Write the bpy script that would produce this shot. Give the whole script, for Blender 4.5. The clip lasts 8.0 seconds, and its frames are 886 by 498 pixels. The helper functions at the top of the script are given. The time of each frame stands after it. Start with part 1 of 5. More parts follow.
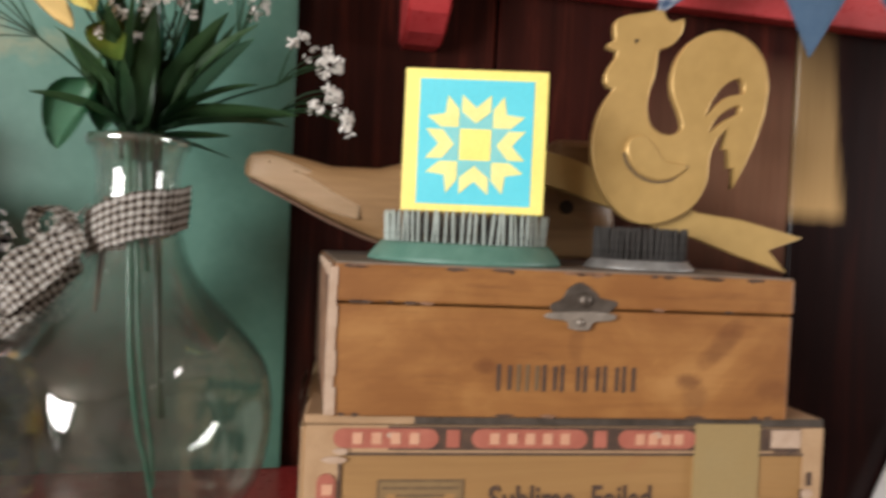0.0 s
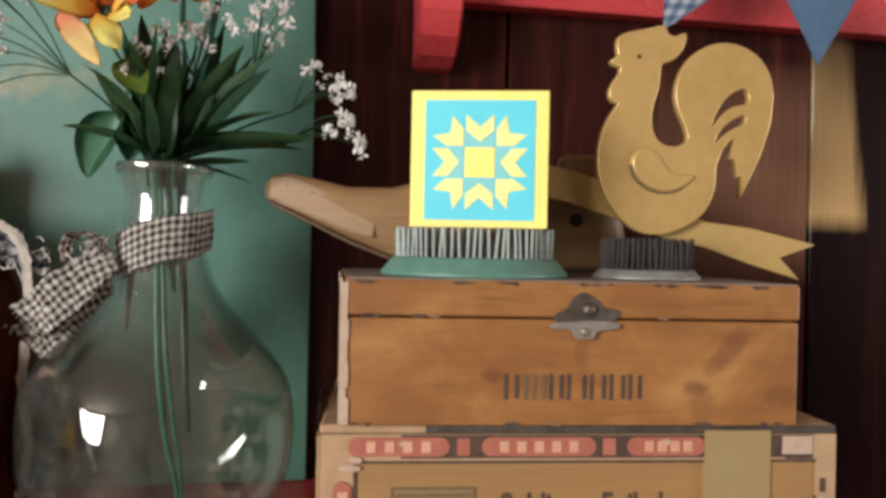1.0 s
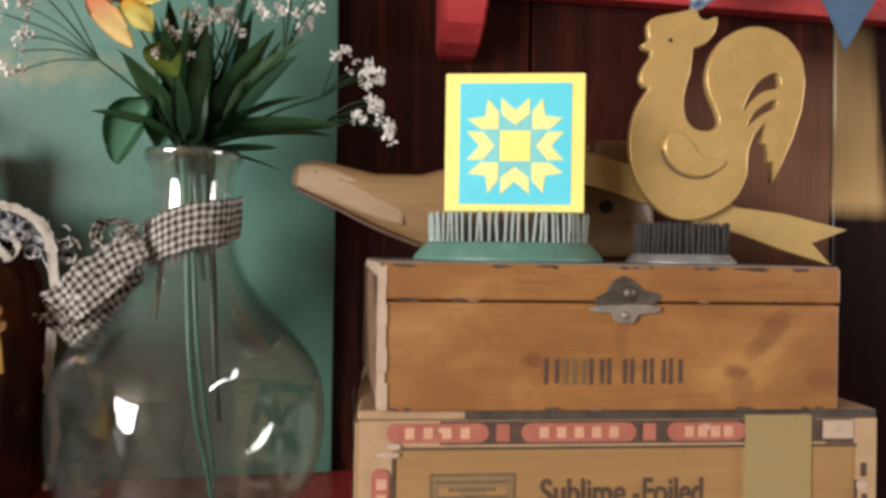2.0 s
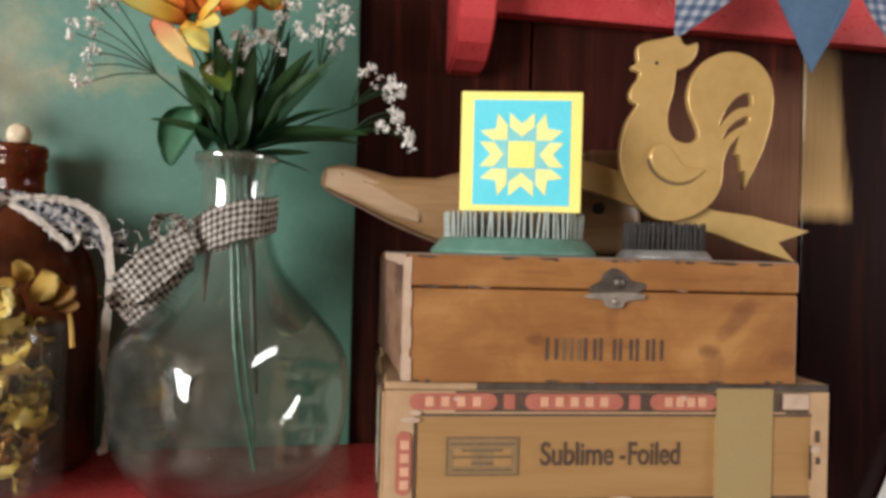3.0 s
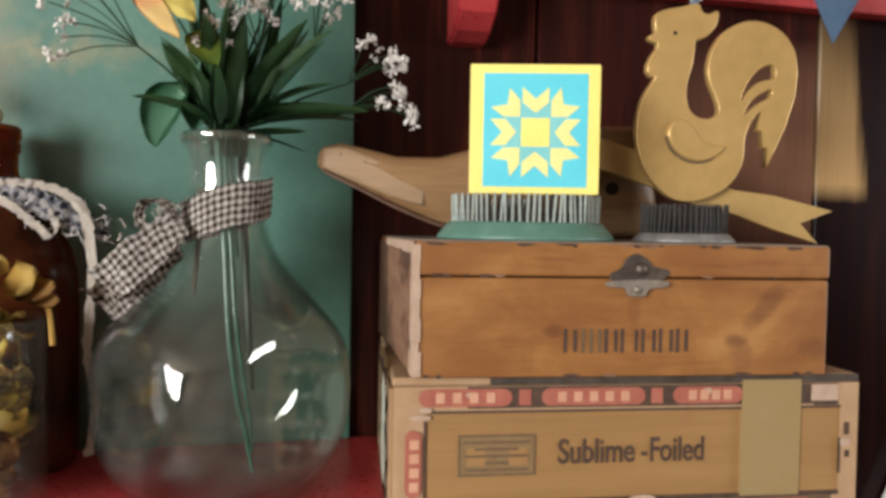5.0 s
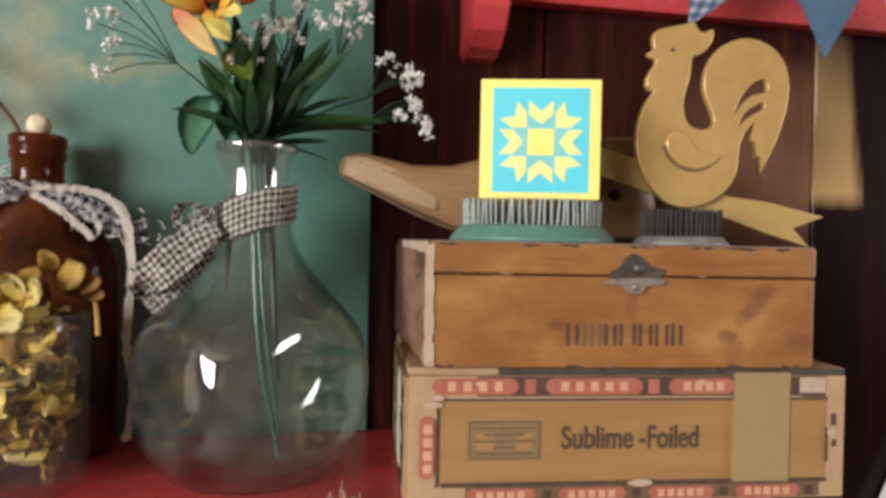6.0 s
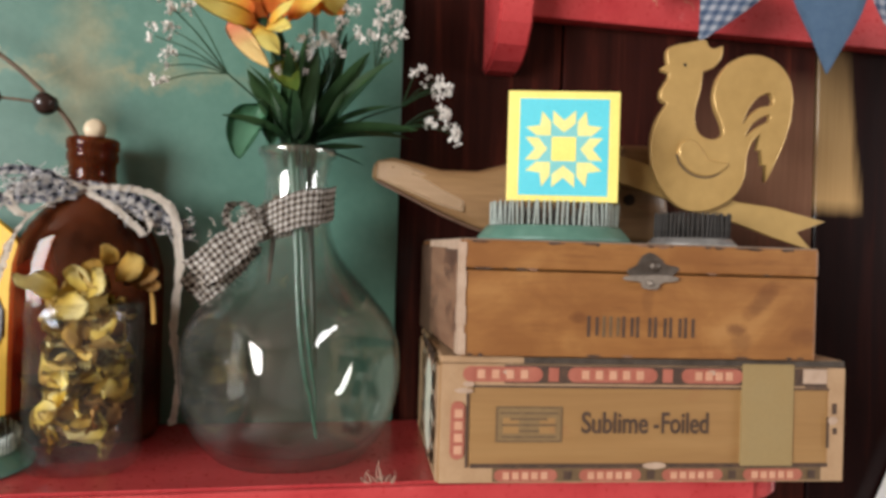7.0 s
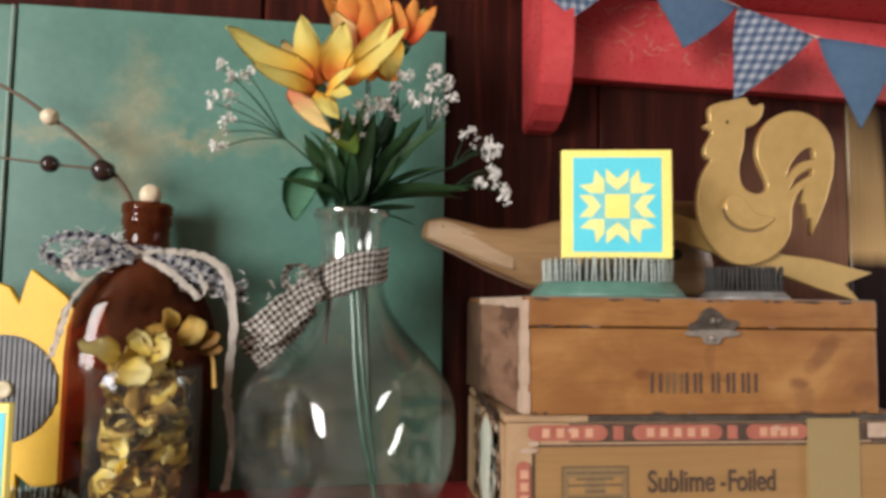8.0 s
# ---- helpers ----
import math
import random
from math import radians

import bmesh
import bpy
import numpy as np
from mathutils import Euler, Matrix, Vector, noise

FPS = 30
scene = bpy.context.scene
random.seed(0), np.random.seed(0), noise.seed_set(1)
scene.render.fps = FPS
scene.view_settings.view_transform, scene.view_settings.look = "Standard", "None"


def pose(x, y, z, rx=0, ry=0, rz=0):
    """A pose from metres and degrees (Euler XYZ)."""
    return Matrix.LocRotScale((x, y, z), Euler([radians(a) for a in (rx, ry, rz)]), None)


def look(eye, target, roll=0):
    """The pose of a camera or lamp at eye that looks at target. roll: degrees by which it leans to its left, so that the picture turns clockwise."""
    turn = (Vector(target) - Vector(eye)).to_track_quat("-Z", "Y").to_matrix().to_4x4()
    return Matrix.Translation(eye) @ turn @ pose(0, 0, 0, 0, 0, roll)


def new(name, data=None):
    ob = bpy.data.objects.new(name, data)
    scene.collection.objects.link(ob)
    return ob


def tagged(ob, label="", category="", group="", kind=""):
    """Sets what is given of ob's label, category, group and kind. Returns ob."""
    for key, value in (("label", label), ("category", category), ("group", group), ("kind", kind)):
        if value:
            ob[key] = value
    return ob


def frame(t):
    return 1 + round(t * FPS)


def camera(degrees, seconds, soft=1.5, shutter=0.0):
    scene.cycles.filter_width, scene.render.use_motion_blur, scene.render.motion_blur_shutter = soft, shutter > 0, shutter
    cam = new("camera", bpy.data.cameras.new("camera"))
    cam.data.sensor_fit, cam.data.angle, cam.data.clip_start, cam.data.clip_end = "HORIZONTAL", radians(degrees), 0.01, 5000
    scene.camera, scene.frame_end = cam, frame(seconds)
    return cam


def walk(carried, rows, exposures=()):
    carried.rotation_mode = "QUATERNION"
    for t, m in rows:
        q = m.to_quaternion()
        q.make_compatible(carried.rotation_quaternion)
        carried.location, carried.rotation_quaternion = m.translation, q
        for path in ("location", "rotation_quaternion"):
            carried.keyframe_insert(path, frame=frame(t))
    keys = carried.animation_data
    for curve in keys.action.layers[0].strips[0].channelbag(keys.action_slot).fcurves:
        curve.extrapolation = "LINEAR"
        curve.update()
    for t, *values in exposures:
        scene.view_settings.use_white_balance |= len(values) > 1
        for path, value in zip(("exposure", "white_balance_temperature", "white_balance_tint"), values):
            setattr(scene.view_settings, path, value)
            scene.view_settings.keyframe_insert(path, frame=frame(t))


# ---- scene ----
cam = camera(64.0, 8.0, soft=3.3, shutter=0.5)
PATH = [
    (0, (0.005, -0.328, 1.462), (0.283, 1.652, 1.418), 2.6),
    (0.1, (0.009, -0.3287, 1.46), (0.221, 1.658, 1.4095), 1.85),
    (0.2, (0.0107, -0.329, 1.4592), (0.199, 1.6606, 1.4062), 1.55),
    (0.5, (0.011, -0.329, 1.459), (0.194, 1.661, 1.405), 1.5),
    (1, (0.019, -0.343, 1.461), (0.188, 1.65, 1.464), 1.2),
    (1.5, (0.01, -0.334, 1.459), (0.177, 1.659, 1.465), 1.2),
    (1.7, (0.005, -0.332, 1.456), (0.172, 1.661, 1.465), 1.0),
    (2.8, (-0.016, -0.382, 1.448), (0.2, 1.607, 1.446), 1.2),
    (3, (-0.022, -0.391, 1.448), (0.192, 1.598, 1.456), 1.5),
    (3.5, (-0.028, -0.375, 1.445), (0.213, 1.61, 1.462), 1.4),
    (4, (-0.027, -0.355, 1.445), (0.233, 1.628, 1.438), 1.5),
    (4.5, (-0.023, -0.355, 1.45), (0.241, 1.628, 1.428), 1.0),
    (5, (-0.032, -0.361, 1.453), (0.224, 1.622, 1.395), 1.0),
    (6.5, (-0.038, -0.411, 1.442), (0.166, 1.579, 1.433), 1.3),
    (7, (-0.057, -0.425, 1.439), (0.157, 1.563, 1.443), 1.7),
    (7.5, (-0.072, -0.433, 1.45), (0.142, 1.549, 1.612), 1.6),
    (8, (-0.095, -0.424, 1.441), (0.117, 1.559, 1.598), 0.7),
]
walk(cam, [(t, look(eye, target, roll)) for t, eye, target, roll in PATH])

# ---- world, lamps, exposure ----
scene.view_settings.exposure = 0.0
world = bpy.data.worlds.new("world")
scene.world = world
world.use_nodes = True
wn = world.node_tree
sky = wn.nodes.new("ShaderNodeTexSky")
sky.sky_type = "NISHITA"
sky.sun_disc = False
sky.sun_elevation, sky.sun_rotation = radians(38), radians(250)
wn.links.new(sky.outputs[0], wn.nodes["Background"].inputs[0])
wn.nodes["Background"].inputs[1].default_value = 0.12

# the wall that carries the shelves stands a little askew to the boxes: x along it, y into it
ROOM = pose(0.363, 0.2055, 0, 0, 0, 4.7)
ROOM_UP = ROOM @ pose(0.006, 0.0, 0.0105)       # the upper shelf
ROOM_FLAGS = ROOM @ pose(-0.001, -0.010, 0.0035)   # the bunting before it
LEAN = Matrix.Translation((0, 0.004, 1.375)) @ Matrix.Rotation(radians(2.8), 4, "X") @ Matrix.Translation((0, 0, -1.375))
SHELF = 1.2955          # top of the lower shelf
LID = 1.4465            # top of the upper cigar box


def daylight(name, m, sx, sy, watts, tint=(1.0, 0.98, 0.98)):
    d = bpy.data.lights.new(name, "AREA")
    d.shape, d.size, d.size_y, d.energy, d.color = "RECTANGLE", sx, sy, watts, tint
    ob = new(name, d)
    ob.matrix_world = ROOM @ m
    return ob


daylight("window_light", look((-2.97, -2.35, 1.80), (0.0, -0.2, 1.45)), 1.55, 1.25, 192)
daylight("window_light", look((2.97, -1.50, 1.80), (0.0, -0.2, 1.45)), 1.0, 1.1, 60)

# ---- materials ----


class Mat:
    """A small node-graph builder round one Principled shader."""

    def __init__(self, name, rough=0.5, metal=0.0, spec=0.5):
        self.m = bpy.data.materials.new(name)
        self.m.use_nodes = True
        self.t = self.m.node_tree
        self.b = self.t.nodes["Principled BSDF"]
        self.b.inputs["Roughness"].default_value = rough
        self.b.inputs["Metallic"].default_value = metal
        self.b.inputs["Specular IOR Level"].default_value = spec

    def node(self, kind, **kw):
        n = self.t.nodes.new("ShaderNode" + kind)
        for k, v in kw.items():
            if k == "operation":
                n.operation = v
            elif k == "blend":
                n.blend_type = v
        return n

    def link(self, a, b):
        self.t.links.new(a, b)

    def coords(self, which="Object", scale=(1, 1, 1), turn=(0, 0, 0), shift=(0, 0, 0)):
        c, p = self.node("TexCoord"), self.node("Mapping")
        p.inputs["Scale"].default_value = scale
        p.inputs["Rotation"].default_value = [radians(a) for a in turn]
        p.inputs["Location"].default_value = shift
        self.link(c.outputs[which], p.inputs[0])
        return p.outputs[0]

    def noise(self, vec, scale, detail=4, rough=0.55, distort=0.0):
        n = self.node("TexNoise")
        n.inputs["Scale"].default_value, n.inputs["Detail"].default_value = scale, detail
        n.inputs["Roughness"].default_value, n.inputs["Distortion"].default_value = rough, distort
        self.link(vec, n.inputs["Vector"])
        return n.outputs["Fac"]

    def ramp(self, fac, stops):
        r = self.node("ValToRGB")
        e = r.color_ramp.elements
        while len(e) < len(stops):
            e.new(0.5)
        for k, (p, c) in zip(e, stops):
            k.position, k.color = p, (*c, 1) if len(c) == 3 else c
        self.link(fac, r.inputs[0])
        return r.outputs[0]

    def mix(self, fac, a, b, blend="MIX"):
        n = self.node("MixRGB", blend=blend)
        for s, v in zip(n.inputs, (fac, a, b)):
            if isinstance(v, (int, float)):
                s.default_value = v
            elif isinstance(v, tuple):
                s.default_value = (*v, 1)
            else:
                self.link(v, s)
        return n.outputs[0]

    def math(self, op, a, b=0.0, clamp=False):
        n = self.node("Math", operation=op)
        n.use_clamp = clamp
        for s, v in zip(n.inputs, (a, b)):
            if isinstance(v, (int, float)):
                s.default_value = v
            else:
                self.link(v, s)
        return n.outputs[0]

    def split(self, vec):
        n = self.node("SeparateXYZ")
        self.link(vec, n.inputs[0])
        return n.outputs

    def colour(self, sock):
        self.link(sock, self.b.inputs["Base Color"])

    def rough(self, sock, lo, hi):
        r = self.node("MapRange")
        r.inputs["To Min"].default_value, r.inputs["To Max"].default_value = lo, hi
        self.link(sock, r.inputs[0])
        self.link(r.outputs[0], self.b.inputs["Roughness"])

    def bump(self, sock, strength=0.3, dist=0.001):
        n = self.node("Bump")
        n.inputs["Strength"].default_value, n.inputs["Distance"].default_value = strength, dist
        self.link(sock, n.inputs["Height"])
        self.link(n.outputs[0], self.b.inputs["Normal"])


def painted(name, c, c2, rough=0.5, scale=40, metal=0.0, bump=0.2, wear=None, spec=0.5, coords="Object"):
    """Paint, card or metal: a base with blotches, fine grain and worn spots."""
    m = Mat(name, rough, metal, spec)
    v = m.coords(coords)
    big, fine = m.noise(v, scale, 5), m.noise(v, scale * 9, 4)
    col = m.mix(m.ramp(big, [(0.3, (0, 0, 0)), (0.72, (1, 1, 1))]), c, c2)
    col = m.mix(0.25, col, m.mix(fine, tuple(x * 0.55 for x in c), tuple(min(1, x * 1.35) for x in c2)))
    if wear:
        w = m.ramp(m.noise(v, scale * 1.7, 8, 0.7), [(0.66, (0, 0, 0)), (0.74, (1, 1, 1))])
        col = m.mix(w, col, wear)
    m.colour(col)
    m.rough(fine, max(0.03, rough - 0.08), min(1, rough + 0.12))
    m.bump(fine, bump, 0.0006)
    return m.m


def timber(name, dark, mid, light, axis=0, scale=6, rough=0.45, stain=None, spec=0.5, bump=0.25, stain_at=0.6):
    """Wood with the grain along one axis, ring figure, pores and darker stains."""
    m = Mat(name, rough, 0, spec)
    s = [scale * 5] * 3
    s[axis] = scale * 0.5
    v = m.coords("Object", s)
    g = m.noise(v, 3.2, 6, 0.6, 0.6)
    s2 = [scale * 45] * 3
    s2[axis] = scale * 1.6
    pores = m.noise(m.coords("Object", s2), 2.0, 3, 0.6)
    col = m.ramp(g, [(0.28, dark), (0.5, mid), (0.75, light)])
    col = m.mix(0.35, col, m.mix(pores, tuple(x * 0.5 for x in dark), light))
    if stain:
        w = m.ramp(m.noise(m.coords("Object", (1, 1, 1.6)), 22, 5, 0.6), [(stain_at, (0, 0, 0)), (stain_at + 0.13, (1, 1, 1))])
        col = m.mix(m.math("MULTIPLY", w, 0.75), col, stain)
    m.colour(col)
    m.rough(pores, rough - 0.08, rough + 0.14)
    m.bump(pores, bump, 0.0005)
    return m.m


def cedar_front():
    """Old cigar-box cedar: fine grain, cloudy handling marks and a few dark spills."""
    m = Mat("cigar_box_cedar", 0.42, 0, 0.4)
    g = m.noise(m.coords("Object", (3, 25, 25)), 3.0, 6, 0.6, 0.6)
    pores = m.noise(m.coords("Object", (14, 260, 260)), 2.0, 3, 0.6)
    cloud = m.noise(m.coords("Object", (1, 1, 1.5)), 17, 5, 0.62, 0.5)
    col = m.ramp(g, [(0.25, (0.205, 0.082, 0.022)), (0.5, (0.285, 0.126, 0.036)), (0.78, (0.345, 0.165, 0.052))])
    col = m.mix(0.28, col, m.mix(pores, (0.12, 0.045, 0.014), (0.40, 0.20, 0.065)))
    col = m.mix(m.math("MULTIPLY", m.ramp(cloud, [(0.40, (1, 1, 1)), (0.60, (0, 0, 0))]), 0.7), col, (0.185, 0.072, 0.022))
    col = m.mix(m.math("MULTIPLY", m.ramp(cloud, [(0.56, (0, 0, 0)), (0.72, (1, 1, 1))]), 0.28), col, (0.44, 0.24, 0.085))
    streak = m.ramp(m.noise(m.coords("Object", (9, 30, 95)), 1.6, 6, 0.7, 0.4), [(0.60, (0, 0, 0)), (0.72, (1, 1, 1))])
    col = m.mix(m.math("MULTIPLY", streak, 0.55), col, (0.10, 0.034, 0.012))
    x, _, z = m.split(m.coords("Object"))
    ragged = m.math("MULTIPLY", m.math("SUBTRACT", m.noise(m.coords("Object"), 110, 6, 0.7), 0.5), 2.6)
    for cx, cz, rx, rz, lean, depth in ((0.1765, 1.3945, 0.0070, 0.0045, 0.0, 0.6), (0.1930, 1.4135, 0.0080, 0.0130, 0.75, 0.45), (0.180, 1.386, 0.007, 0.008, 0.0, 0.35), (0.0745, 1.4000, 0.006, 0.004, 0.0, 0.5), (0.222, 1.391, 0.010, 0.006, 0.2, 0.35), (0.118, 1.411, 0.004, 0.012, 0.0, 0.25)):
        dz = m.math("SUBTRACT", z, cz)
        dx = m.math("SUBTRACT", m.math("SUBTRACT", x, cx), m.math("MULTIPLY", dz, lean))
        q = m.math("ADD", m.math("POWER", m.math("ABSOLUTE", m.math("DIVIDE", dx, rx)), 2.0), m.math("POWER", m.math("ABSOLUTE", m.math("DIVIDE", dz, rz)), 2.0))
        f = m.math("SUBTRACT", 1.25, m.math("ADD", q, ragged), True)
        col = m.mix(m.math("MULTIPLY", f, depth), col, (0.085, 0.026, 0.011))
    m.colour(col)
    m.rough(cloud, 0.34, 0.55)
    m.bump(pores, 0.25, 0.0005)
    return m.m


def gingham(name, white, mid, dark, freq, rough=0.85):
    m = Mat(name, rough, 0, 0.2)
    u = m.coords("UV", (freq, freq, 1))
    x, y, _ = m.split(u)
    a = m.math("GREATER_THAN", m.math("FRACT", x), 0.5)
    b = m.math("GREATER_THAN", m.math("FRACT", y), 0.5)
    s = m.math("MULTIPLY", m.math("ADD", a, b), 0.5)
    col = m.ramp(s, [(0.2, white), (0.5, mid), (0.8, dark)])
    thread = m.noise(m.coords("UV", (freq * 7, freq * 7, 1)), 3.0, 2)
    col = m.mix(0.3, col, m.mix(thread, (0.25, 0.25, 0.25), (1, 1, 1)), "MULTIPLY")
    m.colour(col)
    m.bump(thread, 0.5, 0.0004)
    return m.m


def thin_glass(name, tint, gloss=1.0, streak=0.0, film=(0.42, 0.43, 0.40), wavy=0.003):
    """Thin-walled clear glass: see-through, with a mirror gloss that grows towards the edges."""
    m = Mat(name)
    clear, shine, mix = m.node("BsdfTransparent"), m.node("BsdfGlossy"), m.node("MixShader")
    clear.inputs[0].default_value = (*tint, 1)
    shine.inputs["Roughness"].default_value = 0.04
    edge = m.node("LayerWeight")
    edge.inputs[0].default_value = 0.5
    f = m.math("MULTIPLY", m.math("ADD", 0.065, m.math("MULTIPLY", m.math("POWER", edge.outputs["Facing"], 4.0), 0.55)), gloss, True)
    wave = m.noise(m.coords("Object", (1, 1, 0.6)), 26, 2)
    n = m.node("Bump")
    n.inputs["Strength"].default_value, n.inputs["Distance"].default_value = 0.5, wavy
    m.link(wave, n.inputs["Height"])
    m.link(n.outputs[0], shine.inputs["Normal"])
    if streak:
        dust, mix2 = m.node("BsdfDiffuse"), m.node("MixShader")
        dust.inputs[0].default_value = (*film, 1)
        d = m.ramp(m.noise(m.coords("Object"), 30, 6, 0.6), [(0.35, (0, 0, 0)), (0.75, (1, 1, 1))])
        m.link(m.math("MULTIPLY", d, streak), mix2.inputs[0])
        m.link(clear.outputs[0], mix2.inputs[1])
        m.link(dust.outputs[0], mix2.inputs[2])
        base = mix2.outputs[0]
    else:
        base = clear.outputs[0]
    m.link(f, mix.inputs[0])
    m.link(base, mix.inputs[1])
    m.link(shine.outputs[0], mix.inputs[2])
    m.link(mix.outputs[0], m.t.nodes["Material Output"].inputs[0])
    return m.m


def petal_paint(name, root, middle, tip, rough=0.6):
    """Dyed cloth or dried petals: the colour runs from the root to the tip along the UV's v."""
    m = Mat(name, rough, 0, 0.25)
    uv = m.coords("UV")
    _, v, _ = m.split(uv)
    info = m.node("ObjectInfo")
    wob = m.noise(m.coords("Object"), 60, 3)
    f = m.math("ADD", v, m.math("MULTIPLY", m.math("SUBTRACT", wob, 0.5), 0.35))
    f = m.math("ADD", f, m.math("MULTIPLY", m.math("SUBTRACT", info.outputs["Random"], 0.5), 0.35))
    col = m.ramp(f, [(0.06, root), (0.28, middle), (0.58, tip)])
    vein = m.noise(m.coords("UV", (26, 2, 1)), 3, 3)
    col = m.mix(0.3, col, m.mix(vein, (0.45, 0.45, 0.45), (1, 1, 1)), "MULTIPLY")
    m.colour(col)
    m.bump(vein, 0.35, 0.0006)
    return m.m


def wall_wood():
    """Dark red-brown varnished panelling; a pale streak beside one joint, a painted sheen left of it."""
    m = Mat("varnished_panelling", 0.35, 0, 0.11)
    info = m.node("ObjectInfo")
    g = m.noise(m.coords("Object", (26, 26, 1.6)), 2.6, 6, 0.6, 0.8)
    fine = m.noise(m.coords("Object", (190, 190, 5)), 2.0, 3)
    col = m.ramp(g, [(0.3, (0.009, 0.0036, 0.0034)), (0.55, (0.029, 0.0075, 0.0058)), (0.78, (0.125, 0.025, 0.014))])
    col = m.mix(0.3, col, m.mix(fine, (0.004, 0.002, 0.002), (0.055, 0.016, 0.010)))
    col = m.mix(m.math("MULTIPLY", info.outputs["Random"], 0.35), col, (0.060, 0.013, 0.009))
    x, _, z = m.split(m.coords("Object", shift=(0.0, 0, 0)))
    # the boards past the joint are mixed towards near-black
    col = m.mix(m.math("MULTIPLY", m.math("GREATER_THAN", x, 0.0), 0.72), col, (0.0045, 0.0030, 0.0034))
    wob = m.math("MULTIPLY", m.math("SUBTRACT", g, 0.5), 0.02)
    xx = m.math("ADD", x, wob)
    # pale streak: right of the joint, fading upwards, with a round lower end
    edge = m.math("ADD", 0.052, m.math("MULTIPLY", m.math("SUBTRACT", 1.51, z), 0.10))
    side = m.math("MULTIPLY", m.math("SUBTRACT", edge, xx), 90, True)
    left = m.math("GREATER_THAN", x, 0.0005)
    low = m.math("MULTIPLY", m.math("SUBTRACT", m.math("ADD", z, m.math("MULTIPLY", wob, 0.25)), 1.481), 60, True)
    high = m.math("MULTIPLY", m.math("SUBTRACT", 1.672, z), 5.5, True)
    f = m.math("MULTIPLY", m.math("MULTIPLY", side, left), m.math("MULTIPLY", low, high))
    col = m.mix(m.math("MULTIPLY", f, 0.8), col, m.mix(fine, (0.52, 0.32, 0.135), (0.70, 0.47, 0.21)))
    # broad sheen painted into the colour of the board left of the joint
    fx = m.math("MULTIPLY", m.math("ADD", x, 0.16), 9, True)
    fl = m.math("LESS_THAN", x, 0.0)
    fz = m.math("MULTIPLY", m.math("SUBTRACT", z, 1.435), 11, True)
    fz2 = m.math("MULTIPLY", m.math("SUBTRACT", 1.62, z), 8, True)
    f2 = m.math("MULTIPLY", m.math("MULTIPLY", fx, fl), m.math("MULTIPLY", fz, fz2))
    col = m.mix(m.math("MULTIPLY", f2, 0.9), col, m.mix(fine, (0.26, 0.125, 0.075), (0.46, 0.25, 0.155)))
    m.colour(col)
    m.rough(fine, 0.15, 0.27)
    m.bump(fine, 0.10, 0.0004)
    return m.m


def green_board_paint():
    """Dull green paint with cloudy brushing and a faded khaki stencil."""
    m = Mat("green_board_paint", 0.42, 0, 0.45)
    v = m.coords()
    big, fine = m.noise(v, 9, 5, 0.6), m.noise(v, 130, 4)
    col = m.ramp(big, [(0.25, (0.034, 0.098, 0.072)), (0.5, (0.058, 0.146, 0.108)), (0.78, (0.098, 0.205, 0.156))])
    col = m.mix(0.22, col, m.mix(fine, (0.03, 0.09, 0.07), (0.17, 0.32, 0.26)))
    x, _, z = m.split(v)
    wob = m.math("MULTIPLY", m.math("SUBTRACT", m.noise(v, 55, 4), 0.5), 0.05)
    dx = m.math("ABSOLUTE", m.math("ADD", m.math("SUBTRACT", x, -0.643), wob))
    dz = m.math("ABSOLUTE", m.math("ADD", m.math("SUBTRACT", z, 1.567), wob))
    d1 = m.math("ADD", m.math("MULTIPLY", dx, 26), m.math("MULTIPLY", dz, 11))
    spot = m.math("SUBTRACT", 1.15, d1, True)
    bar = m.math("MULTIPLY", m.math("SUBTRACT", 1.0, m.math("MULTIPLY", dz, 90), True), m.math("MULTIPLY", m.math("SUBTRACT", 0.15, dx), 9, True))
    f = m.math("MULTIPLY", m.math("MAXIMUM", spot, bar), 0.62)
    col = m.mix(f, col, m.mix(fine, (0.20, 0.17, 0.08), (0.36, 0.31, 0.17)))
    m.colour(col)
    m.rough(big, 0.34, 0.55)
    m.bump(fine, 0.15, 0.0005)
    return m.m


M_WALL = wall_wood()
M_GREEN = green_board_paint()
M_RED = painted("red_shelf_paint", (0.39, 0.031, 0.036), (0.53, 0.070, 0.070), 0.28, 26, wear=(0.58, 0.22, 0.20), bump=0.3)
M_PLASTER = painted("plain_plaster", (0.22, 0.17, 0.13), (0.30, 0.24, 0.19), 0.85, 6)
M_FLOOR = timber("floor_boards", (0.10, 0.05, 0.03), (0.16, 0.09, 0.05), (0.24, 0.14, 0.08), 0, 3)
M_WHITE = painted("white_paint", (0.72, 0.70, 0.66), (0.80, 0.78, 0.75), 0.5, 20)
M_CEDAR = cedar_front()
M_LID_TOP = painted("grey_worn_lid", (0.12, 0.085, 0.060), (0.24, 0.185, 0.14), 0.7, 50, wear=(0.34, 0.28, 0.22), bump=0.4)
M_CEDAR_END = timber("cigar_box_end", (0.14, 0.062, 0.034), (0.225, 0.115, 0.066), (0.31, 0.18, 0.105), 1, 5, 0.5, stain=(0.05, 0.018, 0.012), stain_at=0.5)
M_CARD = timber("tan_box_board", (0.240, 0.122, 0.040), (0.290, 0.156, 0.052), (0.335, 0.192, 0.070), 0, 4, 0.55, stain=(0.25, 0.11, 0.04))
M_PAPER = painted("cream_edging_paper", (0.315, 0.190, 0.095), (0.40, 0.26, 0.145), 0.8, 60, wear=(0.60, 0.47, 0.35))
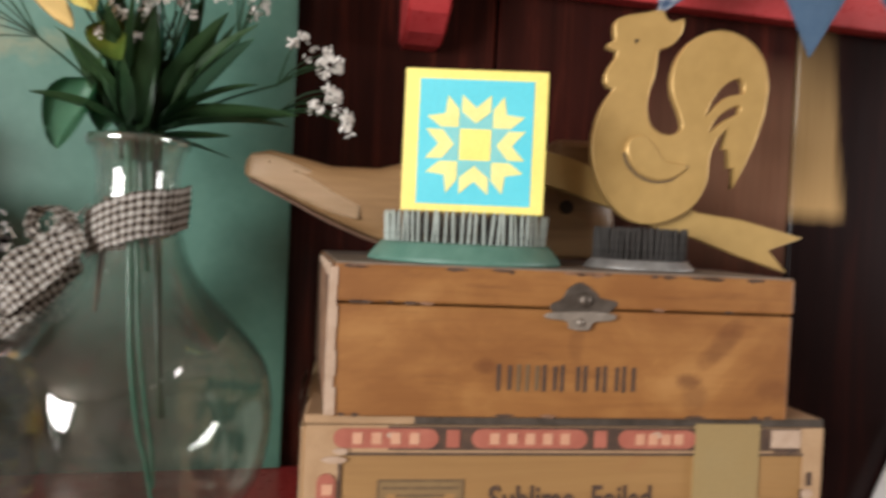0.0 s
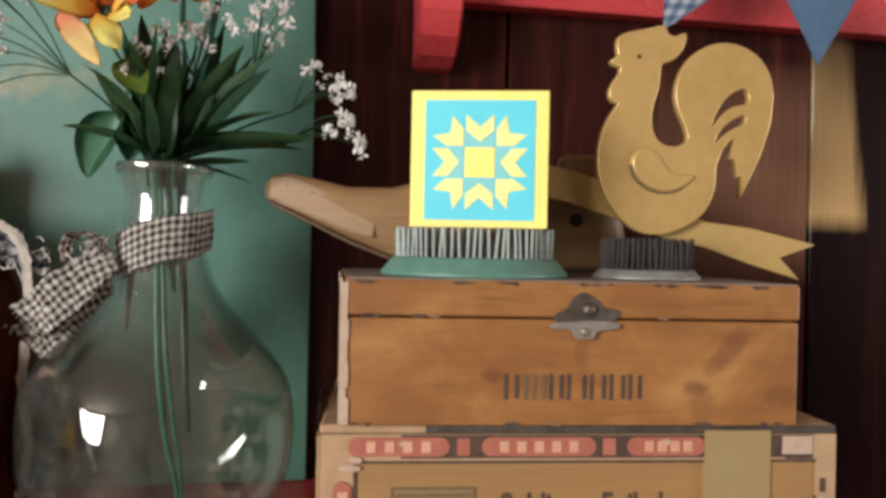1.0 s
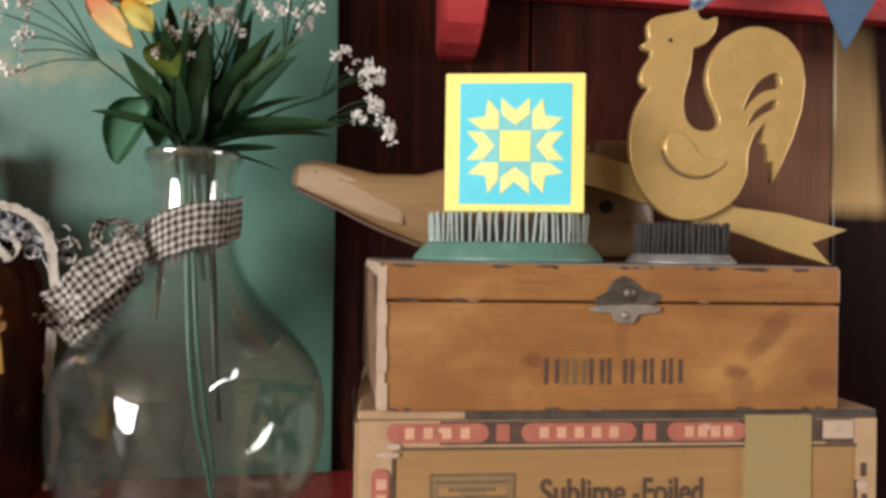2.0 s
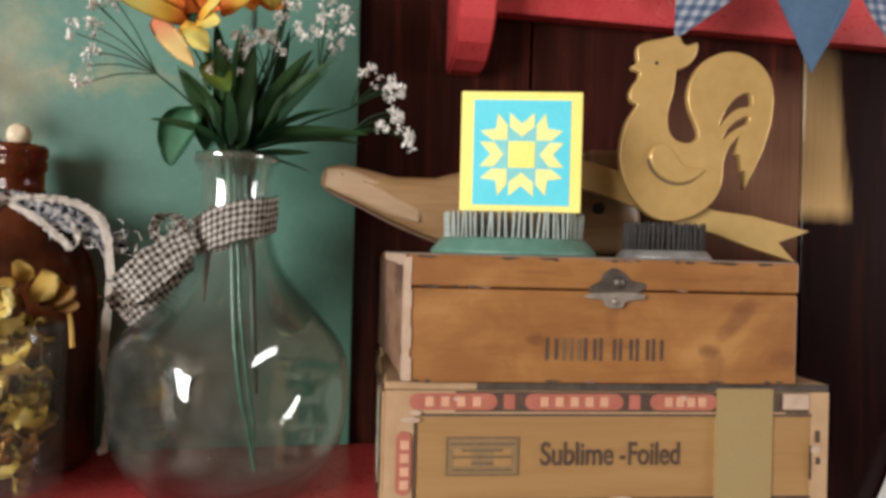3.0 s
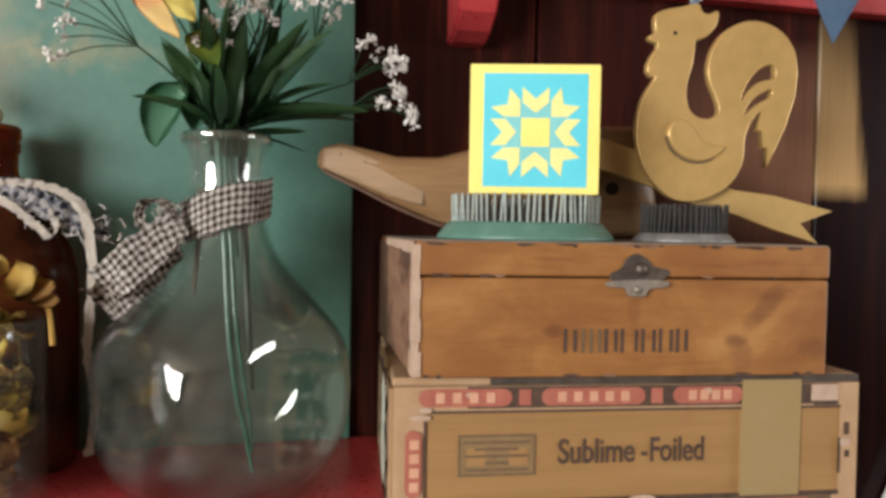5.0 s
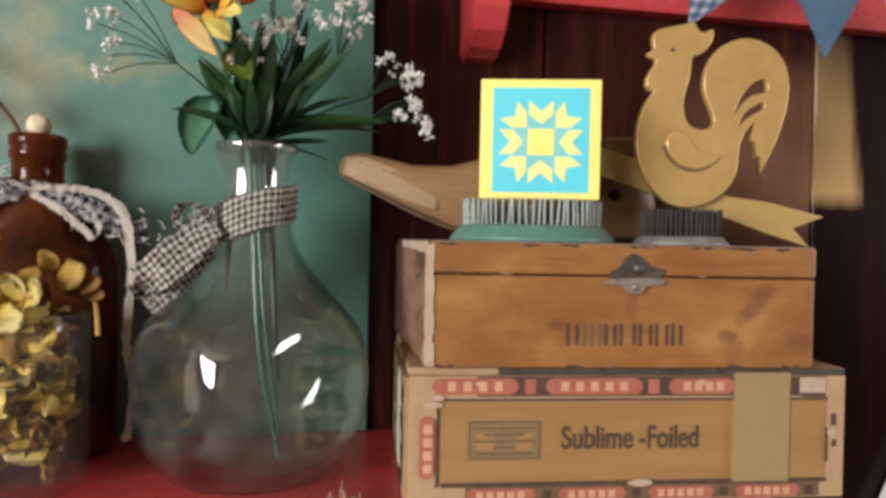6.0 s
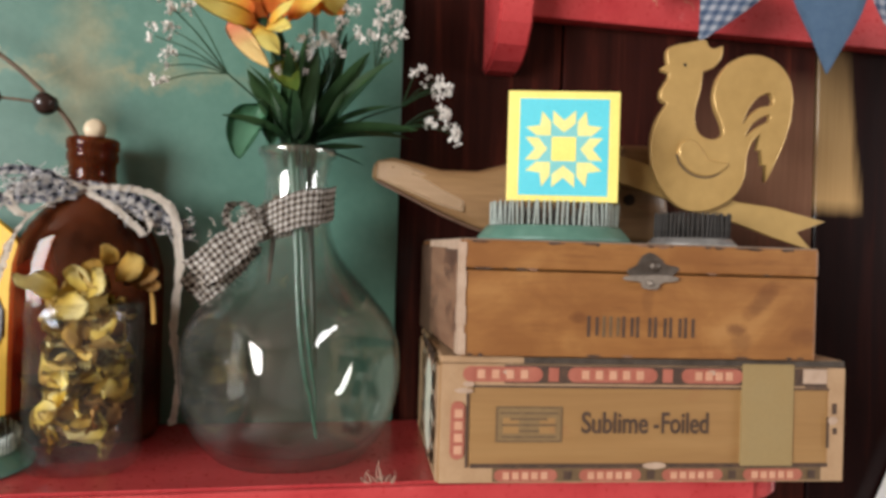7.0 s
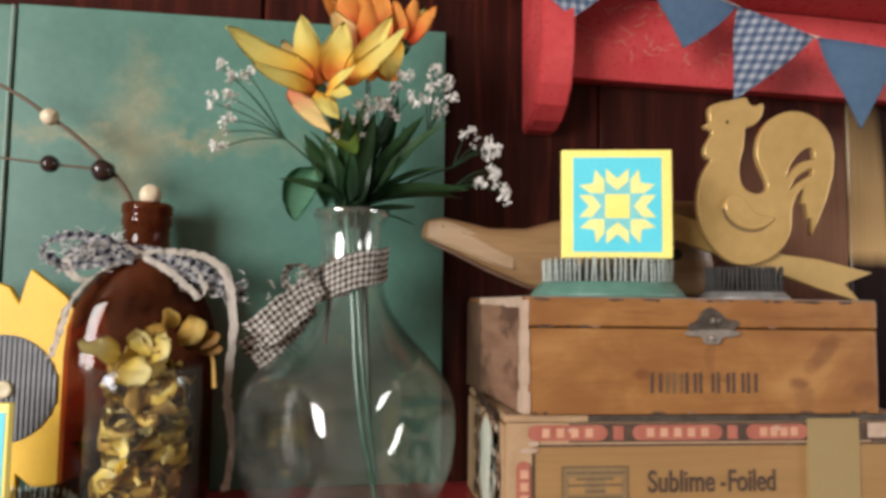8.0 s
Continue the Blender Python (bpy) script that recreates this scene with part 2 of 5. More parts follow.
M_PAPER_WORN = painted("worn_white_paper", (0.33, 0.22, 0.145), (0.46, 0.34, 0.25), 0.85, 120, wear=(0.20, 0.105, 0.05))
M_INK = painted("faded_black_ink", (0.030, 0.017, 0.012), (0.085, 0.045, 0.025), 0.7, 200, wear=(0.17, 0.095, 0.045))
M_INK_SOFT = painted("faded_brown_ink", (0.085, 0.050, 0.022), (0.15, 0.092, 0.04), 0.7, 200)
M_STAMP = painted("faded_stamp_ground", (0.165, 0.100, 0.040), (0.215, 0.135, 0.055), 0.7, 240)
M_LABEL_RED = painted("faded_red_label", (0.27, 0.070, 0.042), (0.36, 0.115, 0.074), 0.7, 90)
M_LABEL_PINK = painted("pale_label_print", (0.44, 0.215, 0.125), (0.54, 0.30, 0.19), 0.7, 150)
M_TAPE = painted("grey_green_tax_strip", (0.262, 0.178, 0.069), (0.268, 0.192, 0.082), 0.7, 45, wear=(0.30, 0.18, 0.065))
M_LABEL_GREEN = painted("pale_green_print", (0.38, 0.42, 0.33), (0.52, 0.52, 0.42), 0.7, 60, wear=(0.12, 0.14, 0.09))
M_STEEL = painted("tarnished_tin", (0.17, 0.14, 0.11), (0.34, 0.29, 0.24), 0.5, 160, metal=0.5, wear=(0.10, 0.06, 0.035))
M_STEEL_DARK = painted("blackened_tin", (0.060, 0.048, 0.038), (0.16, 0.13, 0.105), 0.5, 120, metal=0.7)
M_FROG = painted("green_enamel", (0.060, 0.150, 0.112), (0.115, 0.225, 0.175), 0.42, 90, wear=(0.22, 0.31, 0.25), bump=0.35)
M_PIN = painted("dull_pin_metal", (0.36, 0.43, 0.39), (0.60, 0.66, 0.61), 0.42, 300, metal=0.5)
M_PIN_DARK = painted("black_and_shaded_pin_metal", (0.016, 0.014, 0.013), (0.070, 0.064, 0.058), 0.5, 300, metal=0.3)
M_LEAD = painted("grey_lead", (0.17, 0.165, 0.155), (0.36, 0.35, 0.33), 0.45, 120, metal=0.5)
M_YELLOW = painted("yellow_block_paint", (0.86, 0.68, 0.16), (0.90, 0.74, 0.20), 0.5, 50, bump=0.1)
M_PALE_YELLOW = painted("pale_yellow_paint", (0.76, 0.68, 0.22), (0.80, 0.74, 0.30), 0.5, 60, bump=0.1)
M_CYAN = painted("turquoise_paint", (0.075, 0.52, 0.62), (0.11, 0.58, 0.67), 0.5, 50, bump=0.1)
M_TEAL = painted("muted_teal_paint", (0.16, 0.50, 0.50), (0.22, 0.56, 0.55), 0.5, 60, bump=0.1)
M_GOLD = painted("gold_paint", (0.45, 0.285, 0.095), (0.55, 0.36, 0.135), 0.33, 14, metal=0.35, bump=0.12)
M_GOLD_FLAT = painted("flat_gold_paint", (0.34, 0.215, 0.065), (0.41, 0.27, 0.092), 0.55, 16, metal=0.1, bump=0.1)
M_LAST = timber("worn_beech", (0.16, 0.082, 0.034), (0.24, 0.135, 0.058), (0.33, 0.20, 0.092), 0, 4, 0.4, stain=(0.20, 0.085, 0.035))
M_LAST_PALE = timber("pale_beech", (0.52, 0.35, 0.20), (0.62, 0.44, 0.27), (0.68, 0.50, 0.33), 0, 4, 0.5)
M_LAST_SOLE = painted("dark_sole_edge", (0.07, 0.035, 0.02), (0.13, 0.07, 0.04), 0.6, 90)
M_DENIM = painted("blue_denim", (0.115, 0.20, 0.315), (0.15, 0.245, 0.37), 0.9, 160, bump=0.6, spec=0.2)
M_GING_BLUE = gingham("blue_gingham", (0.62, 0.66, 0.72), (0.27, 0.34, 0.46), (0.12, 0.18, 0.30), 125)
M_GING_BROWN = gingham("brown_gingham", (0.84, 0.81, 0.76), (0.40, 0.345, 0.29), (0.040, 0.026, 0.020), 245)
M_GING_NAVY = gingham("navy_gingham", (0.70, 0.67, 0.64), (0.33, 0.33, 0.37), (0.035, 0.037, 0.055), 150)
M_FRAY = painted("grey_white_fray", (0.42, 0.41, 0.41), (0.62, 0.60, 0.58), 0.9, 200, bump=0.6)
M_TWINE = painted("cotton_twine", (0.66, 0.58, 0.49), (0.76, 0.69, 0.61), 0.9, 200, bump=0.6)
M_GLASS = thin_glass("clear_green_glass", (0.955, 0.968, 0.955), 1.25, 0.06)
M_GLASS_RIM = thin_glass("clear_rim_glass", (0.90, 0.93, 0.90), 3.0, 0.08)
M_GLASS_JAR = thin_glass("clear_jar_glass", (0.982, 0.982, 0.972), 0.45, 0.05, wavy=0.001)
M_AMBER = thin_glass("amber_glass", (0.60, 0.25, 0.095), 0.36, 0.45, (0.17, 0.052, 0.018), 0.0008)
M_PETAL = petal_paint("orange_yellow_petal", (0.86, 0.24, 0.04), (0.94, 0.62, 0.09), (0.95, 0.82, 0.26))
M_PETAL_RED = petal_paint("red_orange_petal", (0.70, 0.09, 0.02), (0.90, 0.20, 0.045), (0.94, 0.42, 0.09))
M_PETAL_PINK = petal_paint("peach_petal", (0.90, 0.30, 0.16), (0.93, 0.44, 0.22), (0.94, 0.70, 0.30))
M_DRIED = petal_paint("dried_yellow_petal", (0.62, 0.42, 0.07), (0.82, 0.64, 0.15), (0.86, 0.75, 0.36))
M_OCHRE = petal_paint("dried_ochre_petal", (0.44, 0.25, 0.045), (0.58, 0.37, 0.075), (0.66, 0.47, 0.14))
M_DRIED_BROWN = petal_paint("dried_brown_petal", (0.16, 0.07, 0.03), (0.32, 0.16, 0.05), (0.44, 0.25, 0.08))
M_LEAF = petal_paint("dark_green_leaf", (0.012, 0.035, 0.014), (0.022, 0.065, 0.024), (0.05, 0.11, 0.04), 0.4)
M_LEAF_PALE = petal_paint("light_green_leaf", (0.10, 0.26, 0.13), (0.13, 0.31, 0.18), (0.16, 0.35, 0.22), 0.14)
M_LEAF_MID = petal_paint("mid_green_leaf", (0.035, 0.085, 0.035), (0.060, 0.135, 0.060), (0.10, 0.19, 0.09), 0.3)
M_LEAF_LIME = petal_paint("yellow_green_leaf", (0.22, 0.26, 0.03), (0.26, 0.32, 0.05), (0.14, 0.22, 0.04), 0.4)
M_STRAW = painted("dull_straw", (0.30, 0.21, 0.15), (0.42, 0.32, 0.24), 0.9, 200)
M_EDGE = painted("pale_board_edge", (0.13, 0.22, 0.17), (0.26, 0.34, 0.28), 0.5, 30, wear=(0.50, 0.55, 0.48))
M_STEM = painted("green_stem_wrap", (0.012, 0.075, 0.045), (0.038, 0.155, 0.10), 0.22, 140)
M_TWIG = painted("brown_twig", (0.075, 0.05, 0.032), (0.15, 0.10, 0.06), 0.75, 200)
M_BLOSSOM = painted("white_cloth_blossom", (0.62, 0.58, 0.53), (0.74, 0.71, 0.66), 0.9, 150)
M_BEAD_DARK = painted("dark_glossy_berry", (0.016, 0.009, 0.008), (0.035, 0.018, 0.014), 0.18, 80)
M_BEAD_CREAM = painted("cream_berry", (0.62, 0.50, 0.33), (0.70, 0.58, 0.41), 0.4, 80)
M_SUN = painted("sunflower_yellow_paint", (0.70, 0.40, 0.015), (0.76, 0.46, 0.03), 0.5, 30, bump=0.12)
M_BUTTON = painted("cream_button", (0.50, 0.42, 0.24), (0.58, 0.50, 0.32), 0.4, 60)
M_BLACK = painted("dark_hollow", (0.012, 0.008, 0.006), (0.025, 0.015, 0.01), 0.8, 60)

# ---- mesh helpers ----


def mesh_of(bm, name, material, smooth=False):
    me = bpy.data.meshes.new(name)
    bmesh.ops.recalc_face_normals(bm, faces=bm.faces)
    bm.to_mesh(me)
    bm.free()
    me.materials.append(material)
    if smooth:
        me.polygons.foreach_set("use_smooth", [True] * len(me.polygons))
    return me


def part(name, bm, material, parent, label="", smooth=False, m=None):
    me = bm if isinstance(bm, bpy.types.Mesh) else mesh_of(bm, name, material, smooth)
    ob = new(name, me)
    ob.parent = parent
    if m is not None:
        ob.matrix_basis = m
    return tagged(ob, label)


def thing(name, label, category, m=None, group="", kind=""):
    ob = new(name)
    ob.empty_display_size = 0.02
    if m is not None:
        ob.matrix_basis = m
    return tagged(ob, label, category, group, kind)


def block(x0, x1, y0, y1, z0, z1, bevel=0.0, seg=2, bm=None):
    bm = bm or bmesh.new()
    r = bmesh.ops.create_cube(bm, size=1.0, matrix=Matrix.Translation(((x0 + x1) / 2, (y0 + y1) / 2, (z0 + z1) / 2)) @ Matrix.Diagonal((x1 - x0, y1 - y0, z1 - z0, 1)))
    if bevel:
        edges = list({e for v in r["verts"] for e in v.link_edges})
        bmesh.ops.bevel(bm, geom=edges, offset=bevel, segments=seg, affect="EDGES", profile=0.5)
    return bm


def rings(rows, closed=True, cap=True, bm=None):
    """Skin a list of rings of equal length."""
    bm = bm or bmesh.new()
    made = [[bm.verts.new(p) for p in row] for row in rows]
    n = len(rows[0])
    for a, b in zip(made, made[1:]):
        for i in range(n if closed else n - 1):
            j = (i + 1) % n
            bm.faces.new((a[i], a[j], b[j], b[i]))
    if cap and closed:
        bm.faces.new(made[0][::-1])
        bm.faces.new(made[-1])
    return bm


def lathe(profile, n=48, cap=False, bm=None, centre=(0, 0)):
    rows = []
    for r, z in profile:
        rows.append([(centre[0] + r * math.cos(2 * math.pi * i / n), centre[1] + r * math.sin(2 * math.pi * i / n), z) for i in range(n)])
    return rings(rows, True, cap, bm)


def smooth_path(pts, steps=8):
    """A smooth curve through points in space."""
    p = [Vector(q) for q in pts]
    p = [2 * p[0] - p[1]] + p + [2 * p[-1] - p[-2]]
    out = []
    for i in range(1, len(p) - 2):
        for s in range(steps):
            t = s / steps
            a, b, c, d = p[i - 1], p[i], p[i + 1], p[i + 2]
            out.append(0.5 * (2 * b + (c - a) * t + (2 * a - 5 * b + 4 * c - d) * t * t + (3 * b - a - 3 * c + d) * t ** 3))
    out.append(p[-2])
    return out


def tube(pts, r0, r1=None, sides=7, steps=6, bm=None):
    path = smooth_path(pts, steps) if len(pts) > 2 else [Vector(q) for q in pts]
    r1 = r0 if r1 is None else r1
    rows = []
    for i, p in enumerate(path):
        d = (path[min(i + 1, len(path) - 1)] - path[max(i - 1, 0)]).normalized()
        a = d.orthogonal().normalized() if i == 0 else (a - d * a.dot(d)).normalized()
        b = d.cross(a)
        r = r0 + (r1 - r0) * i / (len(path) - 1)
        rows.append([p + (a * math.cos(2 * math.pi * k / sides) + b * math.sin(2 * math.pi * k / sides)) * r for k in range(sides)])
    return rings(rows, True, True, bm)


def outline(splines, depth, bevel=0.0, res=2):
    """A flat board cut to outline(s) in x and z, standing up; later outlines inside the first are holes."""
    cu = bpy.data.curves.new("outline", "CURVE")
    cu.dimensions, cu.fill_mode = "2D", "BOTH"
    cu.extrude, cu.bevel_depth, cu.bevel_resolution, cu.offset = depth / 2 - bevel, bevel, res, -bevel
    for pts in splines:
        s = cu.splines.new("POLY")
        s.points.add(len(pts) - 1)
        for k, (x, z) in zip(s.points, pts):
            k.co = (x, z, 0, 1)
        s.use_cyclic_u = True
    ob = bpy.data.objects.new("outline", cu)
    me = bpy.data.meshes.new_from_object(ob)
    bpy.data.objects.remove(ob)
    bpy.data.curves.remove(cu)
    me.transform(Matrix.Rotation(radians(90), 4, "X"))
    return me


def rounded(pts, steps=5):
    """A closed smooth outline through a few corners."""
    n = len(pts)
    out = []
    for i in range(n):
        a, b, c, d = (Vector(pts[(i + k) % n]) for k in (-1, 0, 1, 2))
        for s in range(steps):
            t = s / steps
            out.append(tuple(0.5 * (2 * b + (c - a) * t + (2 * a - 5 * b + 4 * c - d) * t * t + (3 * b - a - 3 * c + d) * t ** 3)))
    return out


def dressed(me, name, material):
    me.name = name
    me.materials.clear()
    me.materials.append(material)
    return me


def lettering(text, height, squeeze=1.0, thick=0.0003):
    cu = bpy.data.curves.new("lettering", "FONT")
    cu.body, cu.size, cu.extrude, cu.align_x, cu.offset = text, height / 0.72, thick, "CENTER", height * 0.02
    ob = bpy.data.objects.new("lettering", cu)
    me = bpy.data.meshes.new_from_object(ob)
    bpy.data.objects.remove(ob)
    me.transform(Matrix.Rotation(radians(90), 4, "X") @ Matrix.Diagonal((squeeze, 1, 1, 1)))
    return me


def ribbon(pts, across, thick=0.0006, steps=6, ruffle=0.0, seed=0):
    """A strip of cloth along a path; across: half-width vectors at the points. UV in metres."""
    path, wide = smooth_path(pts, steps), smooth_path(across, steps)
    bm = bmesh.new()
    uv = bm.loops.layers.uv.new("UVMap")
    rnd = random.Random(seed)
    rows, run, last = [], 0.0, None
    cols = 7
    for p, w in zip(path, wide):
        run += (p - last).length if last else 0
        last = p
        out = []
        for k in range(cols):
            s = k / (cols - 1) * 2 - 1
            j = Vector((rnd.uniform(-1, 1), rnd.uniform(-1, 1), rnd.uniform(-1, 1))) * ruffle
            out.append((bm.verts.new(p + w * s + j), run, (s + 1) * w.length))
        rows.append(out)
    for a, b in zip(rows, rows[1:]):
        for k in range(cols - 1):
            q = (a[k], a[k + 1], b[k + 1], b[k])
            f = bm.faces.new([c[0] for c in q])
            for loop, c in zip(f.loops, q):
                loop[uv].uv = (c[1], c[2])
    f = list(bm.faces)
    bmesh.ops.solidify(bm, geom=f, thickness=thick)
    return bm


def petal(length, width, curl=0.3, cup=0.25, point=1.0, twist=0.0, nl=8, nw=4, thick=0.0, ruffle=0.0):
    """A petal or leaf that grows along +y and bends towards +z, with UV v from root to tip."""
    bm = bmesh.new()
    uv = bm.loops.layers.uv.new("UVMap")
    rows = []
    for i in range(nl + 1):
        t = i / nl
        w = width / 2 * (math.sin(math.pi * min(1, t ** 0.75)) ** (0.8 * point) * (1 - 0.25 * t) + 0.06 * (1 - t) + 0.015)
        ang = curl * t
        y = length * (math.sin(ang) / curl * 1.0 if abs(curl) > 1e-3 else t)
        z = length * ((1 - math.cos(ang)) / curl if abs(curl) > 1e-3 else 0)
        row = []
        for k in range(nw + 1):
            s = k / nw * 2 - 1
            p = Vector((s * w, 0, cup * w * s * s + ruffle * width * abs(s) * math.sin(8.5 * t + 3.7 * s + 40 * length)))
            p.rotate(Euler((0, twist * t, 0)))
            row.append((bm.verts.new((p.x, y + p.y, z + p.z)), (s + 1) / 2, t))
        rows.append(row)
    for a, b in zip(rows, rows[1:]):
        for k in range(nw):
            q = (a[k], a[k + 1], b[k + 1], b[k])
            f = bm.faces.new([c[0] for c in q])
            for loop, c in zip(f.loops, q):
                loop[uv].uv = (c[1], c[2])
    if thick:
        bmesh.ops.solidify(bm, geom=list(bm.faces), thickness=thick)
    return bm


def aim(at, way, spin=0.0):
    """A pose at a point whose +y axis points along way."""
    q = Vector(way).to_track_quat("Y", "Z")
    return Matrix.Translation(at) @ q.to_matrix().to_4x4() @ Matrix.Rotation(spin, 4, "Y")

# ---- the room ----


def setting(name, label, category):
    return tagged(thing(name, label, category, ROOM), kind="structure")


def slab(name, bm, material, label, category):
    ob = new(name, mesh_of(bm, name, material))
    ob.matrix_basis = ROOM
    return tagged(ob, label, category, kind="structure")


slab("floor", block(-3.1, 3.1, -3.3, 0.1, -0.1, 0), M_FLOOR, "brown wooden boarded floor of the room", "floor")
slab("ceiling", block(-3.1, 3.1, -3.3, 0.1, 2.6, 2.7), M_PLASTER, "plain brownish plaster ceiling", "ceiling")
slab("wall_south", block(-3.1, 3.1, -3.3, -3.2, 0, 2.6), M_PLASTER, "plain brown plaster wall behind", "wall")


def wall_with_opening(name, axis, at, thick, lo, hi, o0, o1, z0, z1):
    bm = bmesh.new()
    for a, b, c, d in ((lo, o0, 0, 2.6), (o1, hi, 0, 2.6), (o0, o1, 0, z0), (o0, o1, z1, 2.6)):
        if axis == "x":
            block(a, b, at, at + thick, c, d, bm=bm)
        else:
            block(at, at + thick, a, b, c, d, bm=bm)
    return slab(name, bm, M_PLASTER, "plain brownish plaster wall with a window opening", "wall")


wall_with_opening("wall_east", "y", 3.0, 0.1, -3.2, 0.0, -2.05, -0.95, 1.2, 2.4)
wall_with_opening("wall_west", "y", -3.1, 0.1, -3.2, 0.0, -3.13, -1.57, 1.2, 2.45)


def window(name, m, w, h):
    ob = tagged(thing(name, "white-painted wooden window in the plaster wall", "window", ROOM @ m), kind="structure")
    bm = bmesh.new()
    for a, b, c, d in ((-w / 2, w / 2, 0, 0.05), (-w / 2, w / 2, h - 0.05, h), (-w / 2, -w / 2 + 0.05, 0.05, h - 0.05), (w / 2 - 0.05, w / 2, 0.05, h - 0.05),
                       (-0.02, 0.02, 0.05, h - 0.05)):
        block(a, b, -0.03, 0.03, c, d, 0.004, 1, bm)
    part("window_frame", bm, M_WHITE, ob)
    return ob


window("window_1", pose(3.06, -1.50, 1.2, 0, 0, 90), 1.1, 1.2)
window("window_2", pose(-3.06, -2.35, 1.2, 0, 0, 90), 1.56, 1.25)

# panelled wall: a dark backing with separate upright boards
wall = setting("wall_north", "dark red-brown varnished wooden plank wall", "wall")
part("backing", block(-3.0, 3.0, 0.012, 0.1, 0, 2.6), M_BLACK, wall)
JOINTS = (-3.0, -2.75, -2.5, -2.23, -1.95, -1.67, -1.39, -1.11, -0.83, -0.55, -0.254, 0.0, 0.262, 0.53, 0.80, 1.08, 1.35, 1.62, 1.9, 2.17, 2.44, 2.72, 3.0)

# ---- the shelves ----


def wall_shelf_lower():
    ob = thing("wall_shelf", "red-painted wooden wall shelf with chipped front edge", "shelf", ROOM)
    x0, x1, d, r = -1.05, -0.135, -0.162, 0.035
    pts = [(x0, 0.0), (x0, d)]
    for k in range(9):
        a = radians(-90 + 90 * k / 8)
        pts.append((x1 - r + r * math.cos(a), d + r + r * math.sin(a)))
    pts.append((x1, 0.0))
    bm = bmesh.new()
    vs = [bm.verts.new((x, y, SHELF - 0.020)) for x, y in pts]
    f = bm.faces.new(vs)
    up = bmesh.ops.extrude_face_region(bm, geom=[f])
    bmesh.ops.translate(bm, verts=[v for v in up["geom"] if isinstance(v, bmesh.types.BMVert)], vec=(0, 0, 0.020))
    bmesh.ops.bevel(bm, geom=[e for e in bm.edges if abs(e.verts[0].co.z - e.verts[1].co.z) < 1e-6], offset=0.0025, segments=2, affect="EDGES")
    part("board", bm, M_RED, ob)
    part("front_lip", block(x0, x1 - r, d - 0.0045, d - 0.0006, SHELF - 0.0195, SHELF - 0.0008, 0.0016), M_RED, ob, "red front edge strip, chipped")
    return ob


def bracket(parent, x, label=""):
    """A shelf bracket: an upright board that narrows in a curve to a round foot on the wall."""
    prof = [(0.0, 1.7068), (-0.058, 1.7068), (-0.058, 1.655), (-0.056, 1.632), (-0.050, 1.612), (-0.040, 1.597), (-0.026, 1.587), (-0.012, 1.582), (0.0, 1.581)]
    bm = bmesh.new()
    vs = [bm.verts.new((x, y, z)) for y, z in prof]
    f = bm.faces.new(vs)
    up = bmesh.ops.extrude_face_region(bm, geom=[f])
    bmesh.ops.translate(bm, verts=[v for v in up["geom"] if isinstance(v, bmesh.types.BMVert)], vec=(0.0285, 0, 0))
    bmesh.ops.bevel(bm, geom=[e for e in bm.edges if abs(e.verts[0].co.x - e.verts[1].co.x) < 1e-6], offset=0.002, segments=2, affect="EDGES")
    part("bracket", bm, M_RED, parent, label)


def wall_shelf_upper():
    ob = thing("wall_shelf", "red-painted wooden wall shelf with apron and curved bracket", "shelf", ROOM_UP)
    part("board", block(-0.37, 0.62, -0.085, 0.0, 1.7075, 1.7295, 0.002), M_RED, ob)
    part("apron", block(-0.3035, 0.55, -0.016, 0.0, 1.630, 1.7068, 0.0015), M_RED, ob, "red apron board scuffed with pale scratches")
    bracket(ob, -0.3325)
    bracket(ob, 0.55)
    return ob


wall_shelf_lower()
wall_shelf_upper()


def scratches(parent):
    """Pale scuffs on the apron, thin slivers just proud of the paint."""
    rnd = random.Random(5)
    for i in range(46):
        x, z = rnd.uniform(-0.285, -0.12), rnd.uniform(1.650, 1.700)
        a, s = rnd.uniform(-1.6, 1.6), rnd.uniform(0.004, 0.018)
        pts = [(x + s * t * math.cos(a) + rnd.uniform(-0.002, 0.002), -0.0162, z + s * t * math.sin(a) * 0.6 + rnd.uniform(-0.002, 0.002)) for t in (-0.5, -0.1, 0.2, 0.5)]
        part("scuff", tube(pts, 0.0004, 0.0002, 4, 3), M_LABEL_PINK, parent)


scratches([o for o in scene.objects if o.name.startswith("apron")][0].parent)

# ---- boards leaning behind the things ----


def green_board(x0, x1, z1, tilt, label):
    ob = thing("painted_board", label, "board", ROOM)
    bm = block(x0, x1, -0.0085, -0.0015, SHELF + 0.0005, z1, 0.0012)
    for v in bm.verts:
        if v.co.z > 1.5:
            v.co.z += (v.co.x - x1) * tilt
    part("panel", bm, M_GREEN, ob)
    return ob


board_a = green_board(-0.7320, -0.3968, 1.6745, 0.018, "dull green painted board with faded khaki stencil against plank wall")
board_b = green_board(-1.04, -0.7350, 1.667, 0.018, "dull green painted board with a pale edge")
part("worn_edge", block(-0.7357, -0.7333, -0.0112, -0.0035, SHELF + 0.0005, 1.6665, 0.0008, 1), M_EDGE, board_b, "pale edge strip")

# ---- cigar boxes ----


def strip(parent, name, x0, x1, z0, z1, y, material, label="", t=0.0005):
    return part(name, block(x0, x1, y - t, y + 0.0006, z0, z1), material, parent, label)


